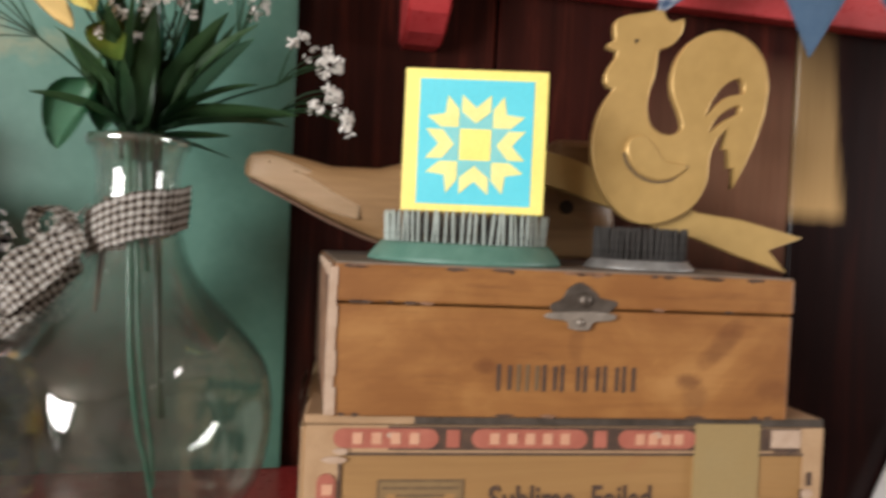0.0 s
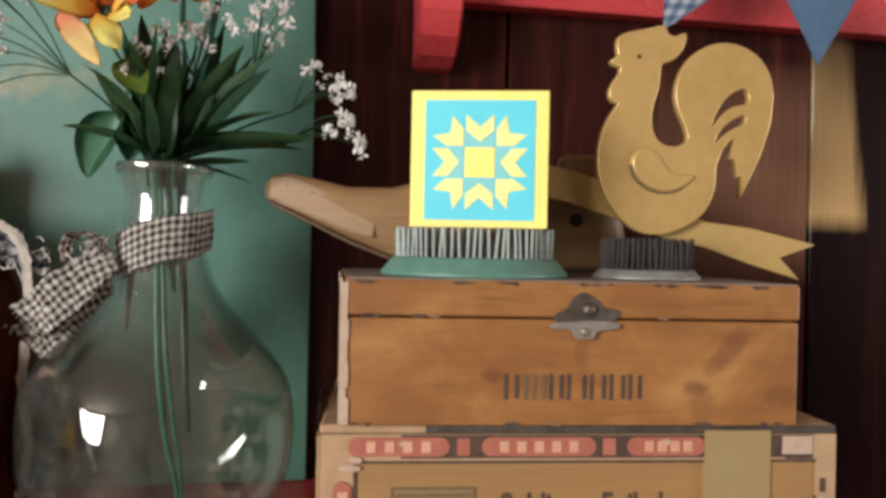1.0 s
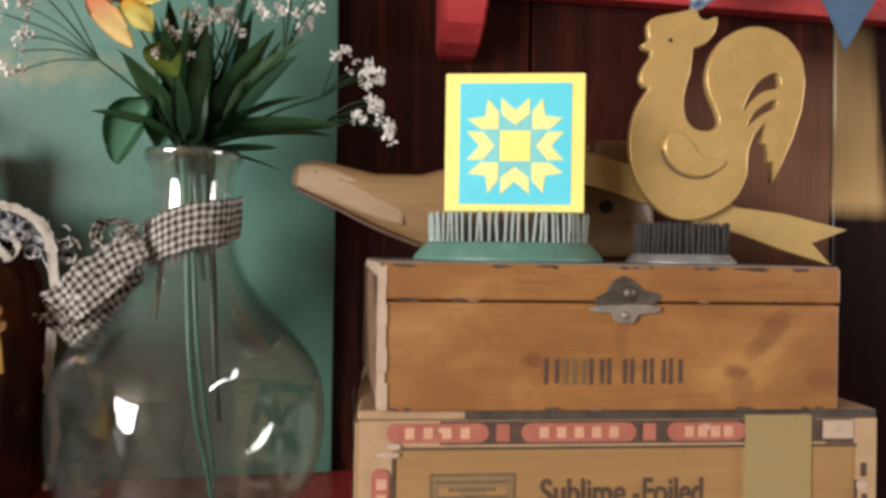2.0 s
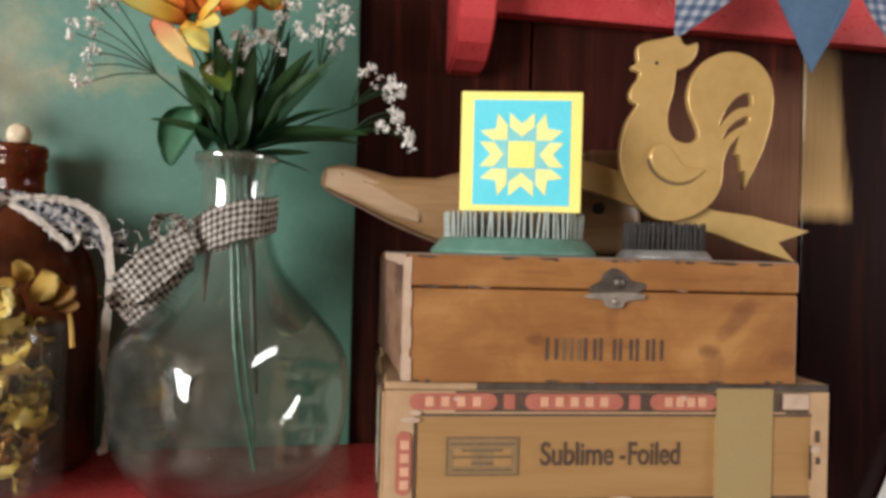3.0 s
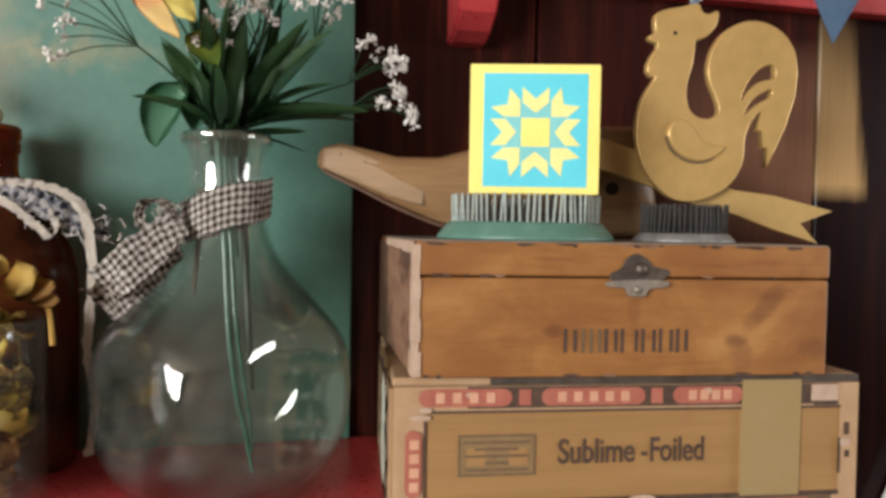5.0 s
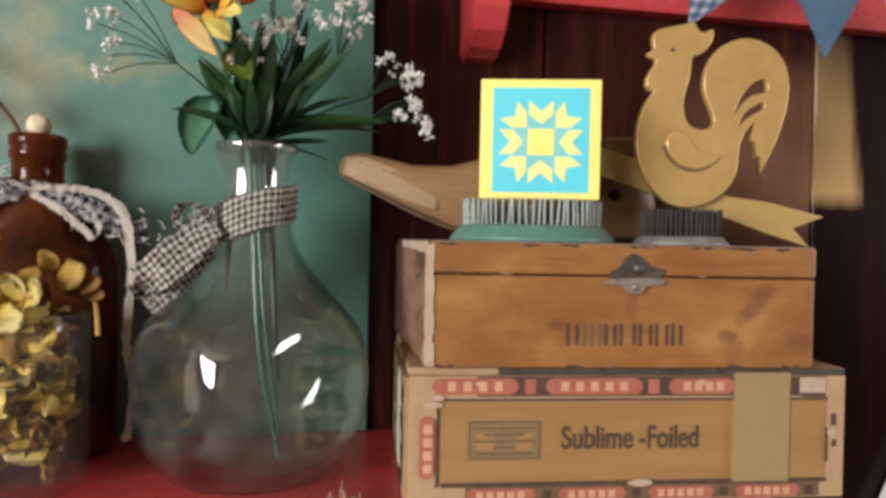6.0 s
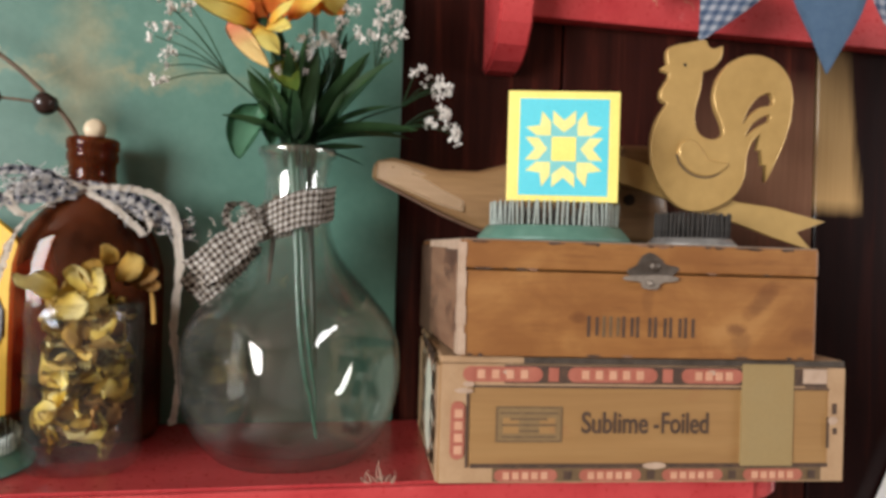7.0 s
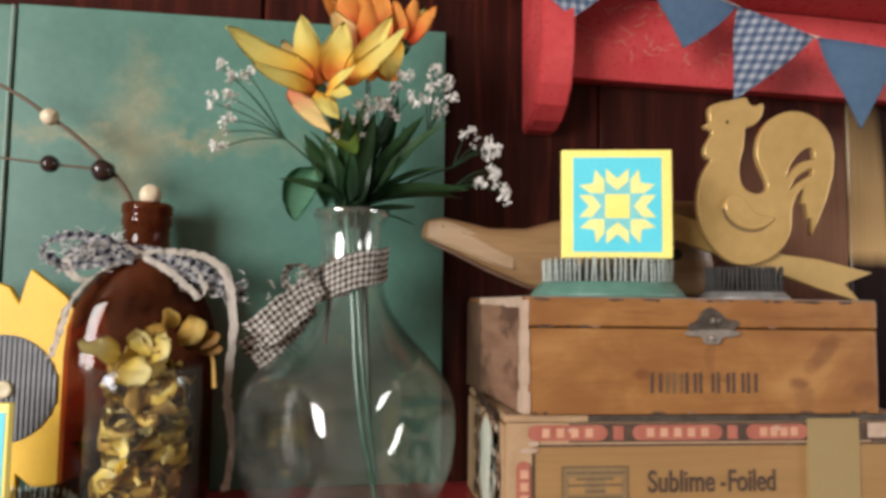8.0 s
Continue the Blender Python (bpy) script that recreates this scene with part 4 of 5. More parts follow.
def shoe_last():
    """A wooden shoe form, toe up, lying on the box: oval sections along its length."""
    ob = thing("shoe_last", "worn tan wooden shoe last lying toe up on a cigar box", "shoe last", pose(0, -0.005, 0.0045))
    k = 0.000353
    rows = []
    st = ((456, 326, 342, 8), (459, 315, 346, 16), (467, 306, 351, 23), (498, 300, 367, 30), (540, 309, 388, 33), (600, 324, 419, 34), (680, 325, 452, 32), (740, 310, 466, 29), (830, 296, 474, 27),
          (930, 288, 478, 27), (1000, 290, 480, 27), (1050, 305, 480, 26), (1085, 345, 476, 22), (1101, 385, 462, 14), (1106, 410, 440, 5))
    for px, top, low, half in st:
        x = -0.0545 + (px - 456) * k
        zt, zb = 1.490 - (top - 335) * k + 0.025 * (x + 0.05), 1.490 - (low - 335) * k + 0.03 * (x + 0.05)
        zb = max(zb, LID - 0.0037) if px > 650 else zb
        h, c = (zt - zb) / 2, (zt + zb) / 2
        row = []
        for i in range(28):
            a = 2 * math.pi * i / 28
            ca, sa = math.cos(a), math.sin(a)
            q = 0.55 if sa < 0 else 0.85       # flat sole, rounded upper
            row.append((x, 0.112 + half * k * 1.15 * math.copysign(abs(ca) ** 0.8, ca), c + h * math.copysign(abs(sa) ** q, sa)))
        rows.append(row)
    part("form", rings(rows), M_LAST, ob, smooth=True)
    pts = [(-0.0545 + (px - 456) * k, 0.112 - half * k * 1.02, 1.4895 - (low - 335) * k + 0.03 * ((px - 456) * k)) for px, _, low, half in st[2:8]]
    part("sole_edge", tube(pts, 0.0012, 0.0012, 6, 4), M_LAST_SOLE, ob, "dark leather edge of the sole")
    band = [(-0.0545 + (px - 456) * k, 0.1112 - half * k * 1.15, 1.490 - (mid - 335) * k + 0.03 * ((px - 456) * k)) for px, mid, half in ((466, 329, 22), (500, 337, 30), (545, 354, 33), (600, 380, 34), (648, 405, 33))]
    part("sole_face", ribbon(band, [(0.0005, 0.001, 0.0060), (0.001, 0.002, 0.0088), (0.001, 0.002, 0.0092), (0.001, 0.002, 0.0082), (0.0005, 0.001, 0.0040)], 0.0006, 6), M_LAST_PALE, ob, "pale toe facet", smooth=True)
    part("peg_hole", lathe([(0, 0), (0.0042, 0), (0.0042, 0.003), (0, 0.003)], 18), M_BLACK, ob, m=pose(0.1400, 0.1020, 1.4770, 90))
    part("peg_hole", lathe([(0, 0), (0.0030, 0), (0.0030, 0.002), (0, 0.002)], 16), M_BLACK, ob, m=pose(0.1630, 0.1012, 1.4995, 90))
    part("cone_block", block(0.132, 0.172, 0.100, 0.124, 1.483, 1.5190, 0.004, 3), M_LAST, ob, "worn block at the ankle end")
    return ob


shoe_last()

# ---- bunting ----


def pennant(a, b, tip, material, label):
    """One triangle of cloth hung from the cord between a and b, with a soft belly and frayed edge."""
    ob = thing("pennant", label, "bunting", ROOM_FLAGS, "bunting pennants")
    A, B, T = Vector(a), Vector(b), Vector(tip)
    bm = bmesh.new()
    uv = bm.loops.layers.uv.new("UVMap")
    n = 9
    rows = []
    for i in range(n + 1):
        t = i / n
        row = []
        for j in range(7):
            s = j / 6
            p = (A.lerp(B, s)).lerp(T, t)
            bow = 0.08 * math.sin(math.pi * t) * (s - 0.5) * (B - A).length
            p = p + (B - A).normalized() * bow + Vector((0, -0.003 * math.sin(math.pi * s) * (1 - t) + 0.0012 * math.sin(7 * t + 3 * s), 0))
            row.append(bm.verts.new(p))
        rows.append(row)
    for r0, r1 in zip(rows, rows[1:]):
        for j in range(6):
            f = bm.faces.new((r0[j], r0[j + 1], r1[j + 1], r1[j]))
            for loop in f.loops:
                d = loop.vert.co - A
                loop[uv].uv = (d.dot((B - A).normalized()), d.z)
    bmesh.ops.solidify(bm, geom=list(bm.faces), thickness=0.0008)
    part("cloth", bm, material, ob, smooth=True)
    return ob


BLUE = "plain blue denim bunting pennant hanging from a cord"
CHECK = "blue and white gingham bunting pennant hanging from a cord"
pennant((-0.345, -0.048, 1.712), (-0.245, -0.050, 1.722), (-0.30, -0.048, 1.672), M_GING_BLUE, CHECK)
pennant((-0.236, -0.050, 1.716), (-0.154, -0.052, 1.694), (-0.2035, -0.051, 1.6535), M_DENIM, BLUE)
pennant((-0.1545, -0.053, 1.6935), (-0.0935, -0.069, 1.6655), (-0.1608, -0.055, 1.611), M_GING_BLUE, CHECK)
pennant((-0.0925, -0.070, 1.665), (-0.0300, -0.086, 1.6535), (-0.0620, -0.080, 1.5870), M_DENIM, BLUE)
pennant((-0.0285, -0.086, 1.6535), (0.060, -0.080, 1.672), (0.018, -0.084, 1.595), M_GING_BLUE, CHECK)
cord = thing("bunting_cord", "thin pale cotton cord that carries the bunting", "cord", ROOM_FLAGS)
part("cord", tube([(-0.345, -0.0455, 1.7125), (-0.24, -0.0475, 1.7195), (-0.154, -0.0505, 1.6945), (-0.093, -0.0675, 1.6665), (-0.029, -0.0835, 1.6545), (0.06, -0.0775, 1.673), (0.12, -0.06, 1.7075)], 0.0007, None, 6, 6), M_TWINE, cord)

# ---- glass vase with a bouquet ----
VX, VY = -0.1065, 0.0775


def vase():
    ob = thing("glass_vase", "clear pinched glass vase with gingham ribbon on a red shelf", "vase", pose(VX, VY, SHELF + 0.0006) @ Matrix.Diagonal((1, 1, 1.022, 1)))
    outer = [(0.0, 0.0), (0.046, 0.0), (0.0525, 0.0022), (0.0605, 0.010), (0.0685, 0.023), (0.0732, 0.038), (0.0750, 0.054), (0.0745, 0.068), (0.0715, 0.083), (0.0640, 0.096),
             (0.0530, 0.109), (0.0410, 0.122), (0.0310, 0.135), (0.0252, 0.148), (0.0222, 0.162), (0.0214, 0.178), (0.0216, 0.189), (0.0232, 0.196), (0.0262, 0.2015), (0.0268, 0.2040), (0.0256, 0.2052)]
    inner = [(0.0235, 0.2042), (0.0205, 0.194), (0.0192, 0.186), (0.0190, 0.178), (0.0200, 0.162), (0.0226, 0.148), (0.0288, 0.135), (0.0388, 0.122), (0.0510, 0.109), (0.0622, 0.096),
             (0.0698, 0.083), (0.0729, 0.068), (0.0732, 0.054), (0.0710, 0.038), (0.0662, 0.024), (0.0570, 0.0125), (0.044, 0.0075), (0.0, 0.0065)]
    prof = [(max(p.x, 0.0), p.y) for p in smooth_path([(r, z, 0) for r, z in outer + inner], 3)]
    rows = []
    for at_row, (r, z) in enumerate(prof):      # three sides pressed in to oval flats, a full ridge towards the room
        row = []
        for i in range(144):
            a = 2 * math.pi * i / 144
            rr = r
            for at in (-0.84, -2.34, 1.57):
                da = (a - at + math.pi) % (2 * math.pi) - math.pi
                if abs(da) < 1.2:
                    flat = (0.0640 if at_row < len(prof) * 0.54 else 0.0622) / math.cos(da)
                    soft = max(0.0, 0.0030 - abs(rr - flat)) / 0.0030
                    rr = min(rr, flat) - soft * soft * 0.00075
            row.append((rr * math.cos(a), rr * math.sin(a), z))
        rows.append(row)
    part("glass", rings(rows, True, False), M_GLASS, ob, "clear faintly green glass with pinched sides", smooth=True)
    part("rim", lathe([(0.0262, 0.2010), (0.0272, 0.2030), (0.0268, 0.2054), (0.0246, 0.2062), (0.0232, 0.2048), (0.0236, 0.2028)], 60), M_GLASS_RIM, ob, "thick glass rim", smooth=True)
    # gingham ribbon round the neck with one hanging tail
    band = []
    wide = []
    for i in range(17):
        a = 2 * math.pi * i / 16
        rr = 0.0262 + 0.0006 * math.sin(5 * a)
        z = 0.1615 + 0.0085 * math.cos(a) + 0.0012 * math.sin(3 * a)
        band.append((rr * math.cos(a), rr * math.sin(a), z))
        wide.append((0.0006 * math.cos(a), 0.0006 * math.sin(a), 0.0118))
    part("ribbon", ribbon(band, wide, 0.0008, 5, 0.0005, 1), M_GING_BROWN, ob, "brown and white gingham ribbon tied round the neck", smooth=True)
    for shift, seed, label in (((0, 0, 0), 2, "frayed gingham ribbon tail"), ((-0.004, 0.009, -0.012), 12, "gingham ribbon end behind")):
        way = [(-0.019, -0.026, 0.154), (-0.030, -0.032, 0.1450), (-0.042, -0.036, 0.134), (-0.052, -0.034, 0.1255), (-0.061, -0.031, 0.1195)]
        part("ribbon_tail", ribbon([tuple(Vector(p) + Vector(shift)) for p in way], [(0.003, -0.002, -0.0062), (0.005, -0.002, -0.0086), (0.0066, 0.003, -0.0092), (0.0072, -0.003, -0.0086), (0.0070, 0.003, -0.0078)], 0.0008, 6, 0.0010, seed), M_GING_BROWN, ob, label, smooth=True)
    part("ribbon_loop", ribbon([(-0.022, -0.025, 0.156), (-0.030, -0.028, 0.166), (-0.039, -0.029, 0.165), (-0.042, -0.028, 0.156), (-0.036, -0.028, 0.148)], [(0.001, 0.004, 0.002), (0.002, 0.005, 0.001), (0.002, 0.005, -0.001), (0.001, 0.005, 0.002), (0.001, 0.004, 0.002)], 0.0007, 6, 0.0008, 14), M_GING_BROWN, ob, "small frayed ribbon loop", smooth=True)
    part("ribbon_knot", ribbon([(-0.020, -0.022, 0.166), (-0.027, -0.026, 0.160), (-0.029, -0.027, 0.150), (-0.022, -0.024, 0.146)],
                               [(0.003, 0, 0.003), (0.005, 0, 0.002), (0.005, 0, -0.002), (0.003, 0, -0.003)], 0.0008, 5, 0.0008, 3), M_GING_BROWN, ob, "gathered knot", smooth=True)
    rnd = random.Random(8)
    for i in range(26):      # loose threads
        x, y, z = rnd.choice([(-0.069, -0.028, 0.124), (-0.036, -0.031, 0.158), (-0.050, -0.032, 0.147), (-0.030, -0.027, 0.166), (-0.055, -0.032, 0.118)])
        p = Vector((x + rnd.uniform(-0.004, 0.004), y + rnd.uniform(-0.003, 0.003), z + rnd.uniform(-0.008, 0.006)))
        d = Vector((rnd.uniform(-0.006, 0.003), rnd.uniform(-0.002, 0.002), rnd.uniform(-0.004, 0.005)))
        part("loose_thread", tube([p, p + d * 0.5 + Vector((0, 0, rnd.uniform(-0.003, 0.003))), p + d], 0.00022, 0.00015, 4, 3), M_TWINE, ob)
    return ob


def floret(rnd, r, bm):
    """A tiny crumpled cloth blossom: a few small lobes."""
    for _ in range(6):
        m = Matrix.Translation((rnd.uniform(-r, r), rnd.uniform(-r, r), rnd.uniform(-r, r))) @ Euler((rnd.uniform(0, 6), rnd.uniform(0, 6), rnd.uniform(0, 6))).to_matrix().to_4x4() @ Matrix.Diagonal((1.05, 0.62, 0.22, 1))
        bmesh.ops.create_icosphere(bm, subdivisions=1, radius=r * rnd.uniform(0.5, 0.95), matrix=m)


def bouquet():
    ob = thing("bouquet", "artificial orange and yellow lilies with white baby's breath in vase", "flowers", LEAN)
    rnd = random.Random(11)
    neck = Vector((VX + 0.002, VY - 0.002, 1.500))

    unlean = LEAN.inverted()

    def bloom(centre, label, material, petals):
        """A flower head with its petals laid one by one: root, tip, width, curl, material."""
        at = unlean @ Vector(centre)
        head = part("flower_head", lathe([(0, -0.006), (0.004, -0.004), (0.0058, 0.0), (0.0045, 0.004), (0, 0.006)], 12), M_LEAF, ob, label, True, Matrix.Translation(at))
        for root, tip, wd, curl, mat in petals:
            a, b = unlean @ Vector(root), unlean @ Vector(tip)
            y = (b - a).normalized()
            z = Vector((0.15, -1.0, 0.25))
            z = (z - y * z.dot(y)).normalized()
            m = Matrix((y.cross(z), y, z)).transposed().to_4x4()
            m.translation = a - at
            m = m @ Matrix.Rotation(rnd.uniform(-0.25, 0.25), 4, "Y")
            part("petal", petal((b - a).length * 1.06, wd * 1.02, curl, rnd.uniform(-0.6, 0.6), 0.8, rnd.uniform(-0.4, 0.4), 12, 6, 0.0005, 0.07), mat, head, smooth=True, m=m)
        return head

    bloom((-0.128, 0.048, 1.582), "yellow and orange lily head", M_PETAL,
          (((-0.132, 0.042, 1.585), (-0.186, 0.030, 1.611), 0.025, 0.25, M_PETAL), ((-0.130, 0.040, 1.581), (-0.170, 0.020, 1.587), 0.014, 0.3, M_PETAL),
           ((-0.131, 0.050, 1.586), (-0.154, 0.052, 1.614), 0.019, 0.3, M_PETAL_PINK), ((-0.129, 0.046, 1.585), (-0.139, 0.036, 1.629), 0.024, -0.3, M_PETAL),
           ((-0.120, 0.048, 1.587), (-0.115, 0.042, 1.629), 0.024, -0.3, M_PETAL), ((-0.112, 0.047, 1.586), (-0.082, 0.050, 1.633), 0.017, 0.2, M_PETAL),
           ((-0.112, 0.041, 1.585), (-0.073, 0.033, 1.621), 0.013, 0.2, M_PETAL), ((-0.124, 0.037, 1.582), (-0.103, 0.022, 1.591), 0.012, 0.3, M_PETAL),
           ((-0.130, 0.035, 1.579), (-0.115, 0.020, 1.560), 0.016, -0.2, M_PETAL), ((-0.148, 0.033, 1.579), (-0.120, 0.016, 1.546), 0.013, 0.15, M_PETAL_PINK),
           ((-0.124, 0.036, 1.580), (-0.107, 0.020, 1.572), 0.014, 0.2, M_PETAL), ((-0.126, 0.056, 1.586), (-0.158, 0.066, 1.597), 0.018, 0.2, M_PETAL_RED)))
    bloom((-0.097, 0.068, 1.612), "orange-red lily head", M_PETAL_RED,
          (((-0.102, 0.070, 1.616), (-0.133, 0.066, 1.654), 0.023, 0.3, M_PETAL_RED), ((-0.100, 0.066, 1.616), (-0.115, 0.058, 1.664), 0.024, -0.2, M_PETAL_RED),
           ((-0.097, 0.070, 1.616), (-0.100, 0.068, 1.669), 0.024, 0.2, M_PETAL_RED), ((-0.094, 0.068, 1.616), (-0.088, 0.060, 1.663), 0.023, -0.2, M_PETAL_RED),
           ((-0.092, 0.070, 1.614), (-0.080, 0.072, 1.652), 0.020, 0.2, M_PETAL_RED), ((-0.104, 0.062, 1.612), (-0.122, 0.056, 1.640), 0.020, 0.2, M_PETAL_PINK),
           ((-0.086, 0.056, 1.630), (-0.083, 0.046, 1.596), 0.025, -0.3, M_PETAL), ((-0.101, 0.060, 1.609), (-0.095, 0.050, 1.590), 0.019, 0.3, M_PETAL_RED),
           ((-0.092, 0.060, 1.610), (-0.078, 0.052, 1.592), 0.017, 0.3, M_PETAL_RED), ((-0.094, 0.060, 1.614), (-0.100, 0.048, 1.648), 0.018, 0.3, M_PETAL_RED)))
    bloom((-0.073, 0.070, 1.624), "orange lily head turned away", M_PETAL_RED,
          (((-0.074, 0.070, 1.626), (-0.064, 0.066, 1.657), 0.017, 0.2, M_PETAL_RED), ((-0.072, 0.070, 1.626), (-0.050, 0.068, 1.652), 0.015, 0.2, M_PETAL_RED),
           ((-0.076, 0.070, 1.626), (-0.079, 0.066, 1.655), 0.017, 0.2, M_PETAL_RED), ((-0.074, 0.074, 1.626), (-0.058, 0.080, 1.655), 0.014, 0.2, M_PETAL)))
    # stems from the blooms into the neck and down into the vase
    for p in ((-0.128, 0.056, 1.582), (-0.097, 0.076, 1.612), (-0.073, 0.079, 1.622)):
        part("stem", tube([p, tuple(Vector(p).lerp(neck, 0.55) + Vector((0.004, 0, 0))), tuple(neck), (neck.x + 0.004, neck.y, 1.43)], 0.0018, 0.0016, 7, 6), M_STEM, ob)
    part("stem", tube([(-0.110, 0.070, 1.50), (-0.1045, 0.058, 1.445), (-0.1005, 0.049, 1.391), (-0.0955, 0.045, 1.354), (-0.0910, 0.044, 1.336), (-0.0865, 0.043, 1.310)], 0.0024, 0.0011, 8, 6), M_STEM, ob, "green-wrapped wire stems in the vase")
    part("stem", tube([(-0.106, 0.068, 1.49), (-0.1005, 0.056, 1.440), (-0.0970, 0.050, 1.400), (-0.0920, 0.047, 1.362), (-0.0885, 0.046, 1.342), (-0.0870, 0.044, 1.322)], 0.0016, 0.0010, 8, 6), M_STEM, ob)
    part("stem", tube([(VX + 0.008, VY + 0.004, 1.50), (VX + 0.011, VY, 1.43), (VX + 0.014, VY - 0.006, 1.385), (VX + 0.016, VY - 0.006, 1.35)], 0.0026, 0.0016, 7, 6), M_LEAF, ob)
    part("twig", tube([(VX - 0.012, VY - 0.010, 1.47), (VX - 0.014, VY - 0.014, 1.435), (VX - 0.016, VY - 0.016, 1.41)], 0.0026, 0.0010, 6, 5), M_TWIG, ob)
    # strap leaves and blades
    leaves = (((-0.100, 0.074, 1.512), (0.97, 0.08, 0.08), 0.078, 0.016, 0.05, M_LEAF), ((-0.102, 0.076, 1.510), (0.95, 0.18, 0.22), 0.062, 0.014, -0.1, M_LEAF), ((-0.100, 0.070, 1.505), (0.95, 0.10, 0.30), 0.075, 0.020, -0.4, M_LEAF), ((-0.098, 0.074, 1.503), (0.95, 0.25, 0.02), 0.040, 0.009, 0.15, M_LEAF), ((-0.112, 0.066, 1.508), (-0.88, -0.12, 0.45), 0.046, 0.010, -0.35, M_LEAF),
              ((-0.100, 0.080, 1.504), (0.85, 0.30, -0.12), 0.044, 0.006, -0.2, M_LEAF), ((-0.106, 0.066, 1.505), (0.10, -0.15, 0.95), 0.070, 0.018, 0.2, M_LEAF), ((-0.110, 0.066, 1.505), (-0.35, -0.12, 0.9), 0.066, 0.013, 0.3, M_LEAF),
              ((-0.098, 0.066, 1.505), (0.45, -0.1, 0.85), 0.075, 0.014, -0.2, M_LEAF), ((-0.100, 0.080, 1.505), (0.62, 0.15, 0.8), 0.078, 0.013, 0.2, M_LEAF), ((-0.113, 0.078, 1.505), (-0.15, 0.1, 0.95), 0.085, 0.016, 0.1, M_LEAF),
              ((-0.104, 0.060, 1.507), (0.25, -0.3, 0.9), 0.062, 0.015, 0.2, M_LEAF), ((-0.096, 0.070, 1.508), (0.75, -0.1, 0.62), 0.060, 0.014, -0.5, M_LEAF), ((-0.116, 0.072, 1.506), (-0.62, 0.05, 0.75), 0.050, 0.012, 0.3, M_LEAF),
              ((-0.107, 0.058, 1.507), (-0.06, -0.3, 0.95), 0.055, 0.010, -0.2, M_LEAF), ((-0.110, 0.062, 1.520), (-0.35, -0.25, 0.75), 0.034, 0.012, 0.4, M_LEAF_PALE), ((-0.092, 0.085, 1.510), (0.55, 0.2, 0.8), 0.070, 0.018, -0.1, M_LEAF_PALE))
    for at, way, ln, wd, cu, mat in leaves:
        part("leaf", petal(ln, wd * 1.25, cu, 0.5, 0.9, rnd.uniform(-0.6, 0.6), 9, 4, 0.0005), mat, ob, smooth=True, m=aim(at, way, rnd.uniform(-0.5, 0.5)))
    # more blades, twisted and half hidden in the tangle
    for i in range(22):
        a = rnd.uniform(0, 6.28)
        root = neck + Vector((0.010 * math.cos(a), 0.009 * math.sin(a), 0.004))
        way = (0.42 * math.cos(a) + 0.06, 0.35 * math.sin(a) - 0.08, rnd.uniform(0.7, 1.2))
        mat = M_LEAF if i % 5 else M_LEAF_MID
        part("leaf", petal(rnd.uniform(0.045, 0.085), rnd.uniform(0.008, 0.017), rnd.uniform(-0.7, 0.7), rnd.uniform(0.3, 0.9), 0.9, rnd.uniform(-1.4, 1.4), 9, 4, 0.0005), mat, ob, smooth=True, m=aim(tuple(root), way, rnd.uniform(-1.2, 1.2)))
    # broad glossy leaf hanging over the vase's neck, folded along its rib, and a smaller one beside it
    for at, way, ln, wd, sp in (((-0.131, 0.080, 1.533), (-0.16, 0.05, -0.95), 0.045, 0.030, 0.25), ((-0.124, 0.078, 1.526), (0.10, 0.05, -0.95), 0.024, 0.016, -0.4)):
        y = Vector(way).normalized()
        z = Vector((-0.35, -1.0, 0.1))
        z = (z - y * z.dot(y)).normalized()
        m = Matrix((y.cross(z), y, z)).transposed().to_4x4()
        m.translation = Vector(at)
        part("leaf", petal(ln, wd, 0.8, 1.0, 0.75, sp * 2, 14, 8, 0.0005), M_LEAF_PALE, ob, "hanging glossy green leaf", True, m)
    part("leaf", petal(0.030, 0.019, 0.6, 0.6, 0.8, 0.3, 10, 6, 0.0005), M_LEAF_LIME, ob, "yellow-green leaf below the bloom", True, aim((-0.118, 0.048, 1.556), (0.45, -0.25, -0.80), 0.8))
    part("leaf_stalk", tube([(-0.108, 0.074, 1.506), (-0.120, 0.078, 1.524), (-0.131, 0.080, 1.533)], 0.0014, 0.0009, 6, 5), M_LEAF, ob)
    for i in range(16):
        a = rnd.uniform(0, 6.28)
        top = neck + Vector((0.028 * math.cos(a), 0.018 * math.sin(a) - 0.004, rnd.uniform(0.035, 0.075)))
        part("stem", tube([tuple(neck + Vector((0.010 * math.cos(a), 0.008 * math.sin(a), -0.01))), tuple(neck.lerp(top, 0.5) + Vector((0, 0, 0.006))), tuple(top)], 0.0012, 0.0007, 5, 4), M_LEAF, ob)

